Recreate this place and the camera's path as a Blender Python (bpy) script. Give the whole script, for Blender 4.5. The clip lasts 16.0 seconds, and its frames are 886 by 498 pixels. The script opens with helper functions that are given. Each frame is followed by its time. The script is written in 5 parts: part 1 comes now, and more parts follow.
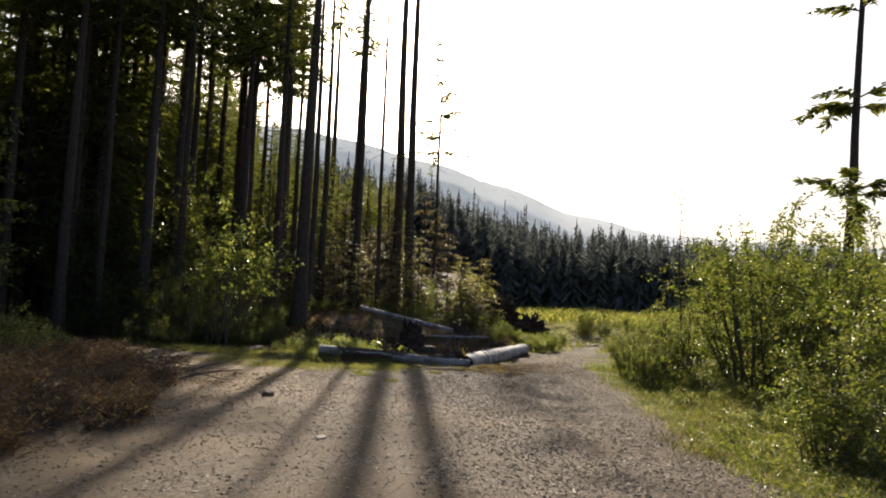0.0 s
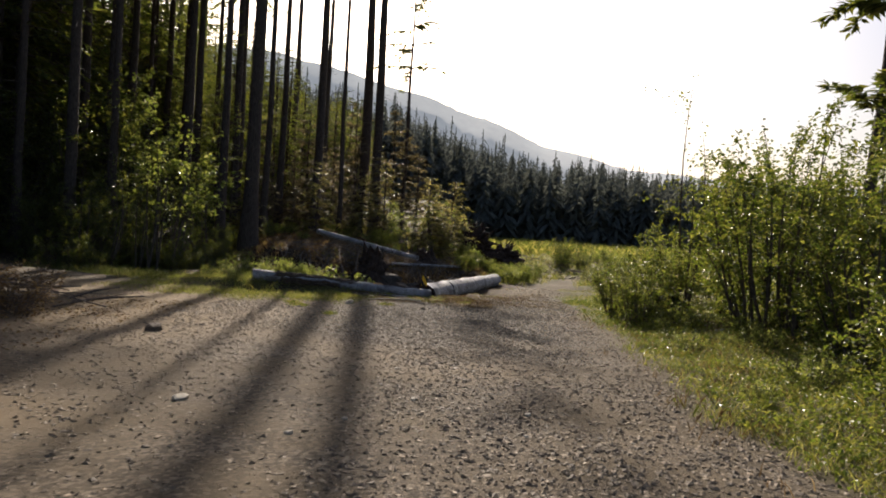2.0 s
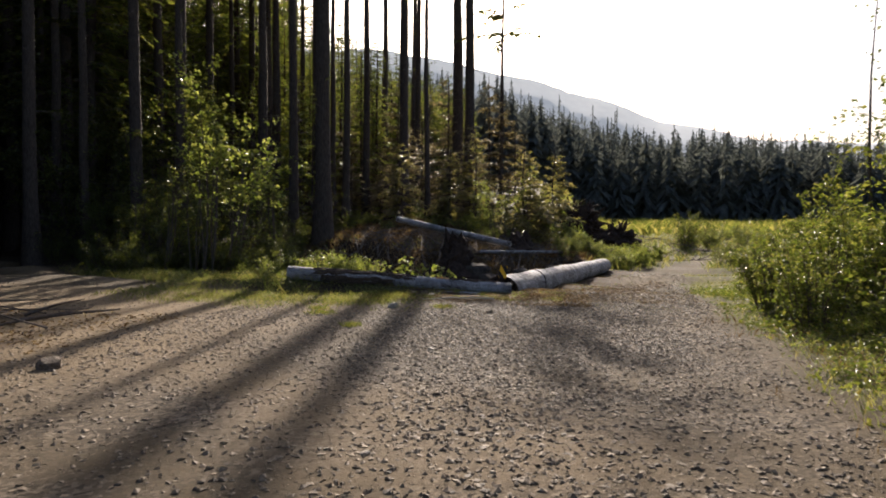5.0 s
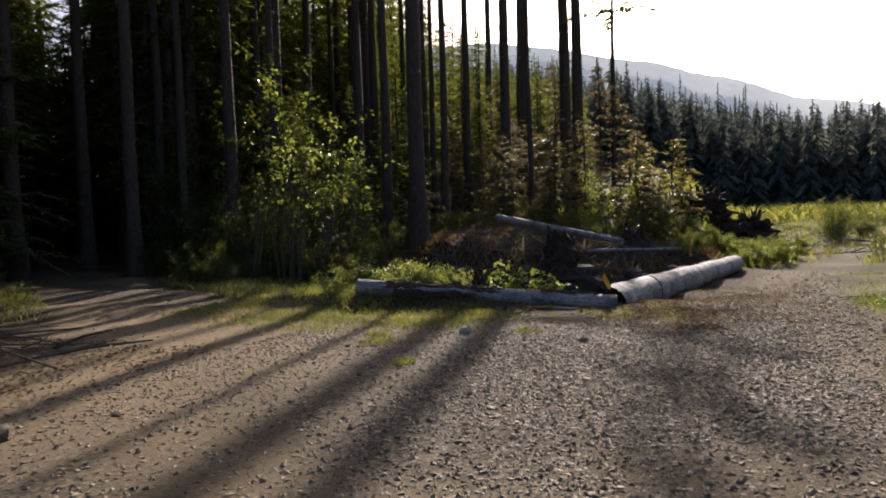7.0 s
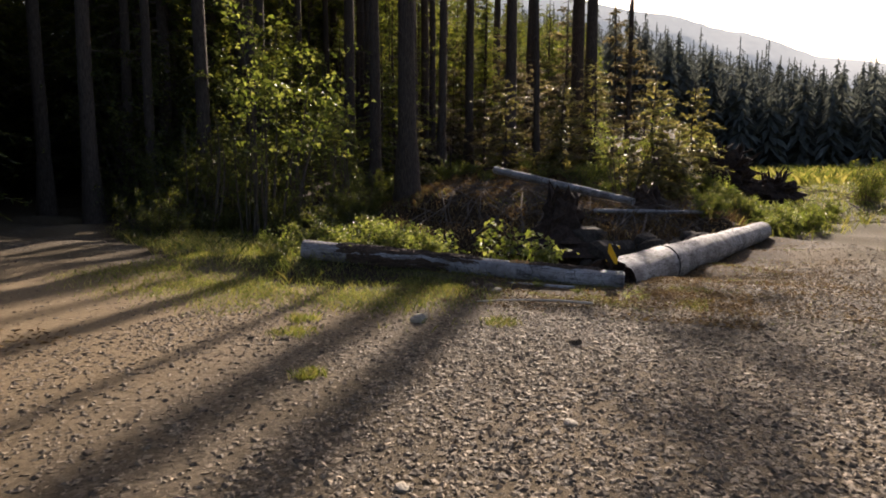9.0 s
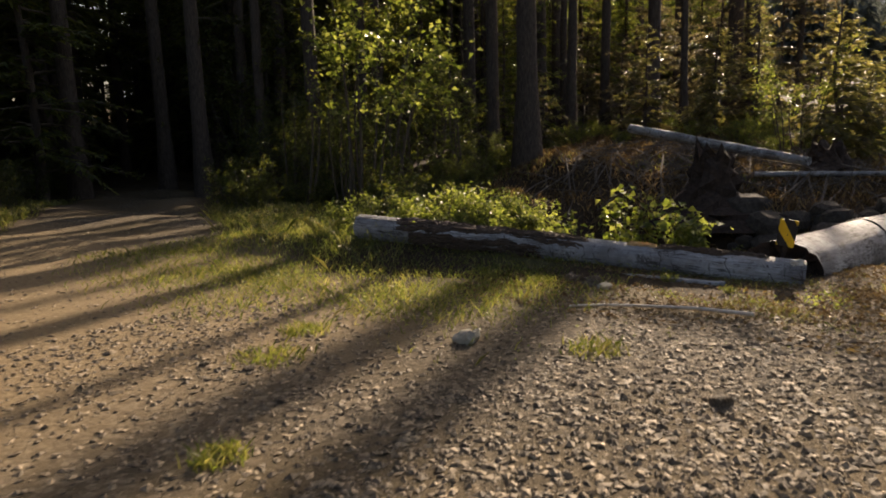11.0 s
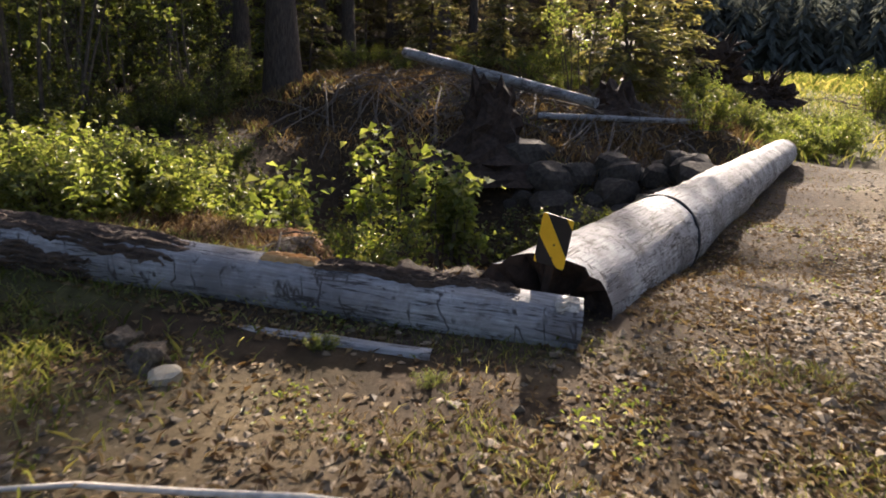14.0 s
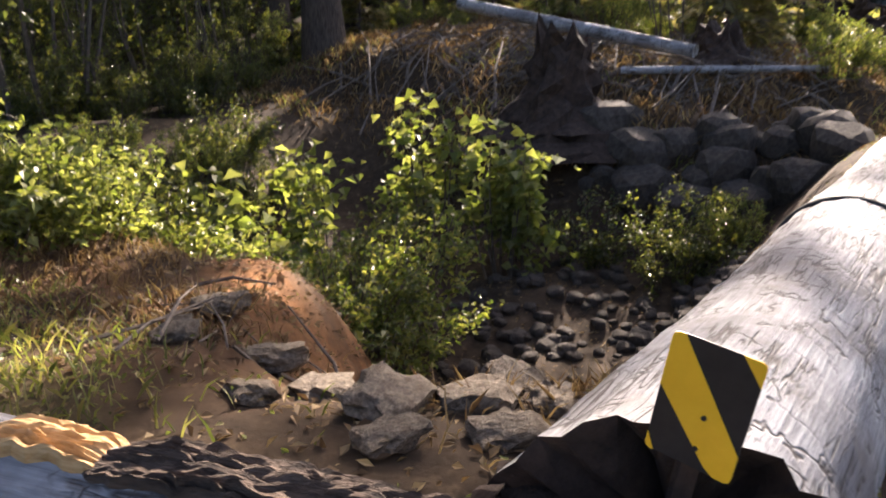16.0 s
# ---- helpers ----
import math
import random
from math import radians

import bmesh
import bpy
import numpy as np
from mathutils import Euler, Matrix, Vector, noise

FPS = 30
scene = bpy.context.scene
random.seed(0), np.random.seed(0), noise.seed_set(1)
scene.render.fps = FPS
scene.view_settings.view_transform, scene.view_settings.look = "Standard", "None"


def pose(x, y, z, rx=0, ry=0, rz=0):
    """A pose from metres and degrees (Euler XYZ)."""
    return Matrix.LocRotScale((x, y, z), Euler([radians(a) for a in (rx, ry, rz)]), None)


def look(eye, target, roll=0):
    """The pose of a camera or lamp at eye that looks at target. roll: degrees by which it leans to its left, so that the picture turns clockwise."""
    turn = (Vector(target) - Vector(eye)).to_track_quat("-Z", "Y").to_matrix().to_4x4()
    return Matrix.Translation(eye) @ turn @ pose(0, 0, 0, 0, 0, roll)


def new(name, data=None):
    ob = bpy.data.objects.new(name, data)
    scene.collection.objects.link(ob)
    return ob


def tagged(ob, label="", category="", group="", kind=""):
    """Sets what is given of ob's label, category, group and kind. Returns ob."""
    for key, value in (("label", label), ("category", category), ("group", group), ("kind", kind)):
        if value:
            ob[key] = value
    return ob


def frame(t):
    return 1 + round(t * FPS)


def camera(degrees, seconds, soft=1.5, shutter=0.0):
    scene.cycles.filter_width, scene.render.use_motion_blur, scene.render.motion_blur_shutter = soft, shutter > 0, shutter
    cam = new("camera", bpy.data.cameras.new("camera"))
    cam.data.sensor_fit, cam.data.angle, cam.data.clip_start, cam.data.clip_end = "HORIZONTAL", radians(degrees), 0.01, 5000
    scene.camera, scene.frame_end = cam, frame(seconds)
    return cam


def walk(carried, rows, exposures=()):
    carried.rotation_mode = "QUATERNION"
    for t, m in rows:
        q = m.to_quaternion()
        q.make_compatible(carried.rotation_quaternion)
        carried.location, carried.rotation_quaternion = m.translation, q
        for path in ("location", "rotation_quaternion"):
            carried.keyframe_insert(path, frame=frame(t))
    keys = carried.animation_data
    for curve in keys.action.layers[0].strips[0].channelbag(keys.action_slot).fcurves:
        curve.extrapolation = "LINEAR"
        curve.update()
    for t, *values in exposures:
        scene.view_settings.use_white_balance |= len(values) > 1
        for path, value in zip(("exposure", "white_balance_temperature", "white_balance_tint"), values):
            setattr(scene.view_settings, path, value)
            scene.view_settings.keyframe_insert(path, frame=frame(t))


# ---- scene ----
cam = camera(67.4, 16.0, soft=1.8, shutter=0.3)
PATH = [
    (0, (0.932, -4.732, 2.24), (0.757, -2.746, 2.402), 2.3),
    (0.5, (0.999, -3.65, 2.178), (0.785, -1.67, 2.368), 0.7),
    (1, (1.062, -2.807, 2.118), (0.815, -0.826, 2.246), -0.8),
    (1.5, (1.087, -1.93, 1.986), (0.972, 0.065, 2.055), 2.5),
    (2, (1.213, -1.033, 1.915), (1.117, 0.964, 1.877), 3.5),
    (2.5, (1.336, -0.188, 1.929), (1.315, 1.812, 1.894), 3.0),
    (3, (1.505, 0.509, 2.037), (1.292, 2.497, 1.979), -1.2),
    (3.2, (1.604, 0.838, 2.02), (1.324, 2.813, 1.874), -0.6),
    (5.3, (1.837, 4.169, 1.646), (1.32, 6.1, 1.571), 0.6),
    (5.5, (1.852, 4.438, 1.616), (1.241, 6.341, 1.537), 1.1),
    (6, (1.802, 5.126, 1.696), (1.106, 7.001, 1.703), -1.0),
    (6.5, (1.804, 5.71, 1.842), (1.132, 7.591, 1.942), -0.6),
    (7, (1.846, 6.215, 1.905), (1.074, 8.057, 1.806), -1.7),
    (7.5, (1.747, 6.97, 1.892), (0.979, 8.817, 1.899), 1.0),
    (8, (1.677, 7.652, 1.969), (0.914, 9.5, 2.024), -0.5),
    (8.2, (1.64, 7.917, 1.957), (0.883, 9.766, 1.888), 0.3),
    (10.3, (0.999, 11.018, 1.634), (0.063, 12.754, 1.3), -3.2),
    (10.5, (0.956, 11.275, 1.61), (-0.151, 12.902, 1.252), -4.0),
    (11, (0.819, 12.03, 1.572), (-0.334, 13.631, 1.248), -1.6),
    (11.5, (0.633, 12.78, 1.6), (-0.626, 14.304, 1.294), -1.1),
    (12, (0.511, 13.478, 1.557), (-0.94, 14.816, 1.233), -1.4),
    (12.5, (0.402, 14.225, 1.477), (-0.893, 15.687, 1.043), 3.3),
    (13, (0.441, 14.955, 1.427), (-0.604, 16.588, 0.934), 2.3),
    (13.5, (0.416, 15.675, 1.386), (-0.41, 17.436, 0.923), 0.8),
    (14, (0.305, 16.306, 1.413), (-0.329, 18.128, 0.886), 2.0),
    (14.5, (0.254, 16.894, 1.403), (-0.482, 18.701, 0.964), 0.6),
    (15, (0.092, 17.55, 1.316), (-0.586, 19.368, 0.833), 0.3),
    (15.5, (-0.089, 18.195, 1.278), (-0.863, 19.982, 0.819), -1.6),
    (16, (-0.263, 18.685, 1.242), (-1.097, 20.389, 0.611), -1.3),
]
walk(cam, [(t, look(eye, target, roll)) for t, eye, target, roll in PATH],
     exposures=[(0.0, 1.0, 6250, 13), (3.0, 0.6, 6150, 16), (5.5, 1.1, 6050, 17), (6.5, 1.3, 5950, 18), (7.0, 0.85, 5950, 18), (7.5, 1.1, 5950, 19), (8.1, 1.0, 6000, 20), (10.5, 1.05, 7150, 17), (12.5, 1.25, 7200, 15), (13.5, 1.4, 6600, 16), (14.5, 1.95, 6250, 19), (15.2, 2.25, 6300, 20), (16.0, 2.3, 6300, 21)])

# ---------------------------------------------------------------- light
SUN_AZ, SUN_EL = radians(-8.75), radians(27.0)
world = bpy.data.worlds.new("world")
scene.world = world
world.use_nodes = True
wn = world.node_tree.nodes
sky = wn.new("ShaderNodeTexSky")
sky.sky_type, sky.sun_disc = "NISHITA", False
sky.sun_elevation, sky.sun_rotation = SUN_EL, SUN_AZ
sky.dust_density, sky.air_density = 5.0, 1.0
wn["Background"].inputs["Strength"].default_value = 0.075
world.node_tree.links.new(sky.outputs[0], wn["Background"].inputs["Color"])
sun = new("sun", bpy.data.lights.new("sun", "SUN"))
sun.data.energy, sun.data.angle, sun.data.color = 5.0, radians(0.53), (1.0, 0.87, 0.68)
sun_dir = Vector((math.sin(SUN_AZ) * math.cos(SUN_EL), math.cos(SUN_AZ) * math.cos(SUN_EL), math.sin(SUN_EL)))
sun.matrix_world = look(sun_dir * 60, (0, 0, 0))


# ---------------------------------------------------------------- materials
def nodes_of(name):
    m = bpy.data.materials.new(name)
    m.use_nodes = True
    nt = m.node_tree
    return m, nt, nt.nodes["Principled BSDF"]


def ramp(nt, fac, stops):
    r = nt.nodes.new("ShaderNodeValToRGB")
    while len(r.color_ramp.elements) < len(stops):
        r.color_ramp.elements.new(0.5)
    for e, (p, c) in zip(r.color_ramp.elements, stops):
        e.position, e.color = p, (*c, 1)
    nt.links.new(fac, r.inputs[0])
    return r.outputs[0]


def tex_noise(nt, vec, scale, detail=6.0, rough=0.6, stretch=None):
    n = nt.nodes.new("ShaderNodeTexNoise")
    n.inputs["Scale"].default_value, n.inputs["Detail"].default_value, n.inputs["Roughness"].default_value = scale, detail, rough
    if stretch:
        mp = nt.nodes.new("ShaderNodeMapping")
        mp.inputs["Scale"].default_value = stretch
        nt.links.new(vec, mp.inputs[0])
        vec = mp.outputs[0]
    nt.links.new(vec, n.inputs["Vector"])
    return n.outputs[0]


def mix_rgb(nt, fac, a, b, kind="MIX"):
    m = nt.nodes.new("ShaderNodeMix")
    m.data_type, m.blend_type = "RGBA", kind
    for sock, val in ((m.inputs[0], fac), (m.inputs[6], a), (m.inputs[7], b)):
        if isinstance(val, bpy.types.NodeSocket):
            nt.links.new(val, sock)
        else:
            sock.default_value = val if isinstance(val, float) else (*val, 1)
    return m.outputs[2]


def add_bump(nt, bsdf, height, strength, dist):
    b = nt.nodes.new("ShaderNodeBump")
    b.inputs["Strength"].default_value, b.inputs["Distance"].default_value = strength, dist
    nt.links.new(height, b.inputs["Height"])
    nt.links.new(b.outputs[0], bsdf.inputs["Normal"])


def coords(nt, which="Object"):
    return nt.nodes.new("ShaderNodeTexCoord").outputs[which]


def surface(name, dark, light, scale=6.0, rough=0.85, bump=0.5, dist=0.02, stretch=None, spots=None, spot_scale=1.2, spec=0.3, island=False):
    """A rough natural surface: fine grain between two colours, and larger stains."""
    m, nt, p = nodes_of(name)
    v = coords(nt)
    g = tex_noise(nt, v, scale, 8.0, 0.65, stretch)
    c = ramp(nt, g, [(0.3, dark), (0.7, light)])
    if spots:
        s = ramp(nt, tex_noise(nt, v, spot_scale, 4.0, 0.6), [(0.48, (0, 0, 0)), (0.62, (1, 1, 1))])
        c = mix_rgb(nt, s, c, spots)
    if island:
        geo = nt.nodes.new("ShaderNodeNewGeometry")
        k = ramp(nt, geo.outputs["Random Per Island"], [(0.0, (0.32, 0.31, 0.3)), (0.6, (0.9, 0.88, 0.86)), (1.0, (1.5, 1.45, 1.36))])
        c = mix_rgb(nt, 1.0, c, k, "MULTIPLY")
    nt.links.new(c, p.inputs["Base Color"])
    p.inputs["Roughness"].default_value = rough
    p.inputs["Specular IOR Level"].default_value = spec
    if bump:
        add_bump(nt, p, g, bump, dist)
    return m


def leaf_material(name, cols, through_col, amount=0.45, rough=0.5, spec=0.4):
    """Thin leaves that let light through, each one a little different."""
    m, nt, p = nodes_of(name)
    geo = nt.nodes.new("ShaderNodeNewGeometry")
    stops = [(i / (len(cols) - 1), c) for i, c in enumerate(cols)]
    c = ramp(nt, geo.outputs["Random Per Island"], stops)
    big = ramp(nt, tex_noise(nt, coords(nt), 1.3, 3.0), [(0.35, (0.6, 0.6, 0.6)), (0.7, (1.15, 1.15, 1.1))])
    c = mix_rgb(nt, 1.0, c, big, "MULTIPLY")
    nt.links.new(c, p.inputs["Base Color"])
    p.inputs["Roughness"].default_value, p.inputs["Specular IOR Level"].default_value = rough, spec
    tr = nt.nodes.new("ShaderNodeBsdfTranslucent")
    tc = mix_rgb(nt, 1.0, c, through_col, "MULTIPLY")
    nt.links.new(tc, tr.inputs[0])
    ms = nt.nodes.new("ShaderNodeMixShader")
    ms.inputs[0].default_value = amount
    nt.links.new(p.outputs[0], ms.inputs[1])
    nt.links.new(tr.outputs[0], ms.inputs[2])
    nt.links.new(ms.outputs[0], nt.nodes["Material Output"].inputs[0])
    return m


def ground_material():
    """Soil, gravel and grass mat, by the masks that the ground carries."""
    m, nt, p = nodes_of("earth_and_gravel")
    v = coords(nt)

    def mask(key):
        a = nt.nodes.new("ShaderNodeAttribute")
        a.attribute_name = key
        return a.outputs["Fac"]
    vor = nt.nodes.new("ShaderNodeTexVoronoi")
    vor.inputs["Scale"].default_value = 26
    nt.links.new(v, vor.inputs["Vector"])
    peb = ramp(nt, vor.outputs["Color"], [(0.1, (0.032, 0.026, 0.019)), (0.5, (0.085, 0.067, 0.046)), (0.95, (0.22, 0.18, 0.13))])
    fine = ramp(nt, tex_noise(nt, v, 45, 8, 0.7), [(0.3, (0.042, 0.032, 0.02)), (0.7, (0.14, 0.105, 0.06))])
    where = ramp(nt, tex_noise(nt, v, 0.5, 5, 0.6), [(0.4, (0, 0, 0)), (0.6, (1, 1, 1))])
    gravel = mix_rgb(nt, where, peb, fine)
    sand = ramp(nt, tex_noise(nt, v, 20, 8, 0.7), [(0.3, (0.125, 0.09, 0.052)), (0.7, (0.27, 0.2, 0.115))])
    gravel = mix_rgb(nt, mask("sand"), gravel, sand)
    soil = ramp(nt, tex_noise(nt, v, 7, 8, 0.7), [(0.25, (0.014, 0.01, 0.007)), (0.55, (0.05, 0.034, 0.021)), (0.8, (0.13, 0.09, 0.052))])
    mat_c = ramp(nt, tex_noise(nt, v, 11, 8, 0.7), [(0.25, (0.035, 0.03, 0.013)), (0.55, (0.09, 0.082, 0.032)), (0.8, (0.2, 0.165, 0.08))])
    rust = ramp(nt, tex_noise(nt, v, 9, 8, 0.7), [(0.3, (0.07, 0.03, 0.012)), (0.7, (0.3, 0.14, 0.05))])
    soil = mix_rgb(nt, mask("rust"), soil, rust)
    c = mix_rgb(nt, mask("gravel"), soil, gravel)
    c = mix_rgb(nt, mask("grass"), c, mat_c)
    nt.links.new(c, p.inputs["Base Color"])
    p.inputs["Roughness"].default_value, p.inputs["Specular IOR Level"].default_value = 0.95, 0.15
    h = mix_rgb(nt, 0.15, tex_noise(nt, v, 12, 10, 0.8), mix_rgb(nt, 1.0, (1.0, 1.0, 1.0), vor.outputs["Distance"], "SUBTRACT"))
    add_bump(nt, p, h, 0.6, 0.03)
    return m


M_GROUND = ground_material()
M_PEBBLE = surface("crushed_gravel", (0.09, 0.07, 0.048), (0.3, 0.236, 0.158), 30, 0.75, 0.3, 0.004, island=True, spec=0.35)
M_ROCK = surface("creek_rock", (0.06, 0.046, 0.035), (0.25, 0.2, 0.145), 7, 0.9, 1.0, 0.03, spots=(0.1, 0.075, 0.05), spot_scale=2.5)
M_DARKROCK = surface("dark_creek_rock", (0.022, 0.018, 0.015), (0.085, 0.07, 0.056), 7, 0.95, 0.8, 0.03)
M_BARK = surface("fir_bark", (0.025, 0.019, 0.015), (0.11, 0.085, 0.068), 9, 0.95, 0.9, 0.04, stretch=(3, 3, 0.5))
M_DEAD = surface("dead_twig_bark", (0.055, 0.043, 0.034), (0.18, 0.145, 0.115), 14, 0.9, 0.5, 0.01, stretch=(1, 1, 0.3))
M_ALDER = surface("alder_bark", (0.035, 0.028, 0.022), (0.13, 0.105, 0.08), 12, 0.8, 0.4, 0.01)


def silver_wood():
    """Bleached bare wood: long grain, drying cracks and grey stains."""
    m, nt, p = nodes_of("weathered_log_wood")
    v = coords(nt)
    g = tex_noise(nt, v, 5, 8, 0.65, (14, 14, 0.6))
    c = ramp(nt, g, [(0.25, (0.145, 0.147, 0.153)), (0.52, (0.37, 0.375, 0.385)), (0.8, (0.66, 0.667, 0.675))])
    st = ramp(nt, tex_noise(nt, v, 1.7, 6, 0.65), [(0.4, (0, 0, 0)), (0.6, (0.85, 0.85, 0.85))])
    c = mix_rgb(nt, st, c, (0.15, 0.146, 0.155))
    dirt = ramp(nt, tex_noise(nt, v, 6, 8, 0.75), [(0.5, (0, 0, 0)), (0.66, (0.85, 0.85, 0.85))])
    c = mix_rgb(nt, dirt, c, (0.17, 0.157, 0.148))
    turned = nt.nodes.new("ShaderNodeMapping")
    turned.inputs["Rotation"].default_value = (0.75, 0.4, 0)
    nt.links.new(v, turned.inputs[0])
    lines = None
    for vec, stretch, lo in ((v, (9, 9, 0.7), 0.5), (turned.outputs[0], (1.6, 6.0, 6.0), 0.47), (v, (22, 22, 2.0), 0.53)):
        n1 = tex_noise(nt, vec, 1.0, 3.0, 0.55, stretch)
        thin = ramp(nt, n1, [(lo - 0.024, (0, 0, 0)), (lo, (1, 1, 1)), (lo + 0.024, (0, 0, 0))])
        gate = ramp(nt, tex_noise(nt, vec, 2.7 + 3 * lo, 3.0), [(0.45, (0, 0, 0)), (0.52, (1, 1, 1))])
        thin = mix_rgb(nt, 1.0, thin, gate, "MULTIPLY")
        lines = thin if lines is None else mix_rgb(nt, 1.0, lines, thin, "LIGHTEN")
    crack = lines
    c = mix_rgb(nt, crack, c, (0.045, 0.038, 0.034))
    nt.links.new(c, p.inputs["Base Color"])
    p.inputs["Roughness"].default_value, p.inputs["Specular IOR Level"].default_value = 0.72, 0.25
    h = mix_rgb(nt, 0.35, g, mix_rgb(nt, 1.0, (1.0, 1.0, 1.0), crack, "SUBTRACT"))
    add_bump(nt, p, h, 0.9, 0.018)
    return m


M_SILVER = silver_wood()
M_ROUGHBARK = surface("flaking_bark", (0.02, 0.015, 0.012), (0.14, 0.1, 0.075), 8, 0.95, 1.0, 0.04, stretch=(5, 5, 0.8))
M_ROT = surface("rotten_wood", (0.012, 0.009, 0.008), (0.07, 0.045, 0.032), 10, 0.95, 1.0, 0.03)
M_ORANGE = surface("fresh_split_wood", (0.28, 0.15, 0.05), (0.55, 0.37, 0.18), 8, 0.8, 0.5, 0.01, stretch=(8, 8, 0.6))
M_NEEDLE = leaf_material("fir_needles", [(0.04, 0.058, 0.02), (0.085, 0.105, 0.035), (0.16, 0.165, 0.055)], (2.56, 2.43, 1.01), 0.48)
M_LIMENEEDLE = leaf_material("young_fir_needles", [(0.07, 0.078, 0.036), (0.13, 0.128, 0.06), (0.21, 0.19, 0.1)], (2.3, 2.1, 1.15), 0.5)
M_HEMLOCK = leaf_material("hemlock_needles", [(0.06, 0.06, 0.035), (0.11, 0.1, 0.062), (0.18, 0.155, 0.1)], (2.0, 1.8, 1.25), 0.48)
# Needles paled and greyed so the far forest carries its haze in colour.
M_FARNEEDLE = leaf_material("haze_paled_needles", [(0.125, 0.137, 0.128), (0.145, 0.158, 0.146), (0.16, 0.172, 0.158)], (1.2, 1.2, 1.1), 0.3, 0.9, 0.05)
M_LEAF = leaf_material("alder_leaves", [(0.045, 0.07, 0.016), (0.095, 0.125, 0.028), (0.18, 0.185, 0.065)], (2.3, 2.15, 0.95), 0.42, 0.42, 0.38)
M_DARKLEAF = leaf_material("understory_leaves", [(0.035, 0.05, 0.014), (0.075, 0.095, 0.025), (0.15, 0.15, 0.05)], (2.1, 2.0, 0.85), 0.42, 0.42, 0.45)
M_BRIGHTLEAF = leaf_material("salmonberry_leaves", [(0.085, 0.112, 0.03), (0.155, 0.182, 0.05), (0.25, 0.255, 0.11)], (2.1, 2.1, 1.0), 0.48, 0.45, 0.4)
M_GRASS = leaf_material("grass_blades", [(0.08, 0.105, 0.028), (0.155, 0.17, 0.055), (0.31, 0.275, 0.135)], (1.9, 1.85, 0.9), 0.45, 0.5, 0.3)
M_DRY = leaf_material("dry_fern", [(0.08, 0.048, 0.025), (0.17, 0.112, 0.058), (0.29, 0.215, 0.115)], (1.4, 1.3, 0.9), 0.3, 0.7, 0.2)
M_STRAP = surface("steel_cable", (0.012, 0.012, 0.013), (0.04, 0.038, 0.036), 40, 0.6, 0.3, 0.003)
M_YELLOW = surface("sign_yellow", (0.75, 0.42, 0.015), (0.85, 0.5, 0.025), 12, 0.45, 0.05, 0.001)
M_BLACK = surface("sign_black", (0.012, 0.011, 0.011), (0.03, 0.026, 0.024), 14, 0.5, 0.05, 0.001)
M_PALEWOOD = surface("bare_pale_wood", (0.34, 0.31, 0.27), (0.66, 0.62, 0.55), 10, 0.75, 0.4, 0.006, stretch=(3, 3, 3))
M_PALE = surface("pale_stone", (0.24, 0.205, 0.155), (0.48, 0.43, 0.34), 14, 0.8, 0.5, 0.01)


# ---------------------------------------------------------------- geometry helpers
rng = np.random.default_rng(7)


class Geo:
    """Gathers vertices and faces, then makes one mesh of them."""

    def __init__(self):
        self.v, self.f, self.n, self.slots = [], [], 0, []

    def add(self, v, f, slot=0):
        v, f = np.asarray(v, float).reshape(-1, 3), np.asarray(f, int)
        self.v.append(v)
        self.f.append(f + self.n)
        self.slots.append(np.full(len(f), slot))
        self.n += len(v)

    def mesh(self, name, mats, smooth=False):
        me = bpy.data.meshes.new(name)
        v = np.concatenate(self.v)
        idx = np.concatenate([f.ravel() for f in self.f])
        tot = np.concatenate([np.full(len(f), f.shape[1]) for f in self.f])
        me.vertices.add(len(v))
        me.vertices.foreach_set("co", v.ravel())
        me.loops.add(len(idx))
        me.loops.foreach_set("vertex_index", idx)
        me.polygons.add(len(tot))
        me.polygons.foreach_set("loop_start", np.concatenate([[0], np.cumsum(tot)[:-1]]))
        me.polygons.foreach_set("loop_total", tot)
        for m in mats if isinstance(mats, (list, tuple)) else [mats]:
            me.materials.append(m)
        me.polygons.foreach_set("material_index", np.concatenate(self.slots))
        me.polygons.foreach_set("use_smooth", np.full(len(tot), smooth))
        me.update(calc_edges=True)
        me.validate()
        return me


def part(name, geo, material, parent=None, label="", smooth=False):
    ob = new(name, geo.mesh(name, material, smooth))
    if parent:
        ob.parent = parent
    return tagged(ob, label)


def empty(name, x, y, z=0.0, rz=0.0):
    ob = new(name)
    ob.empty_display_size = 0.2
    ob.matrix_basis = pose(x, y, z, 0, 0, rz)
    return ob


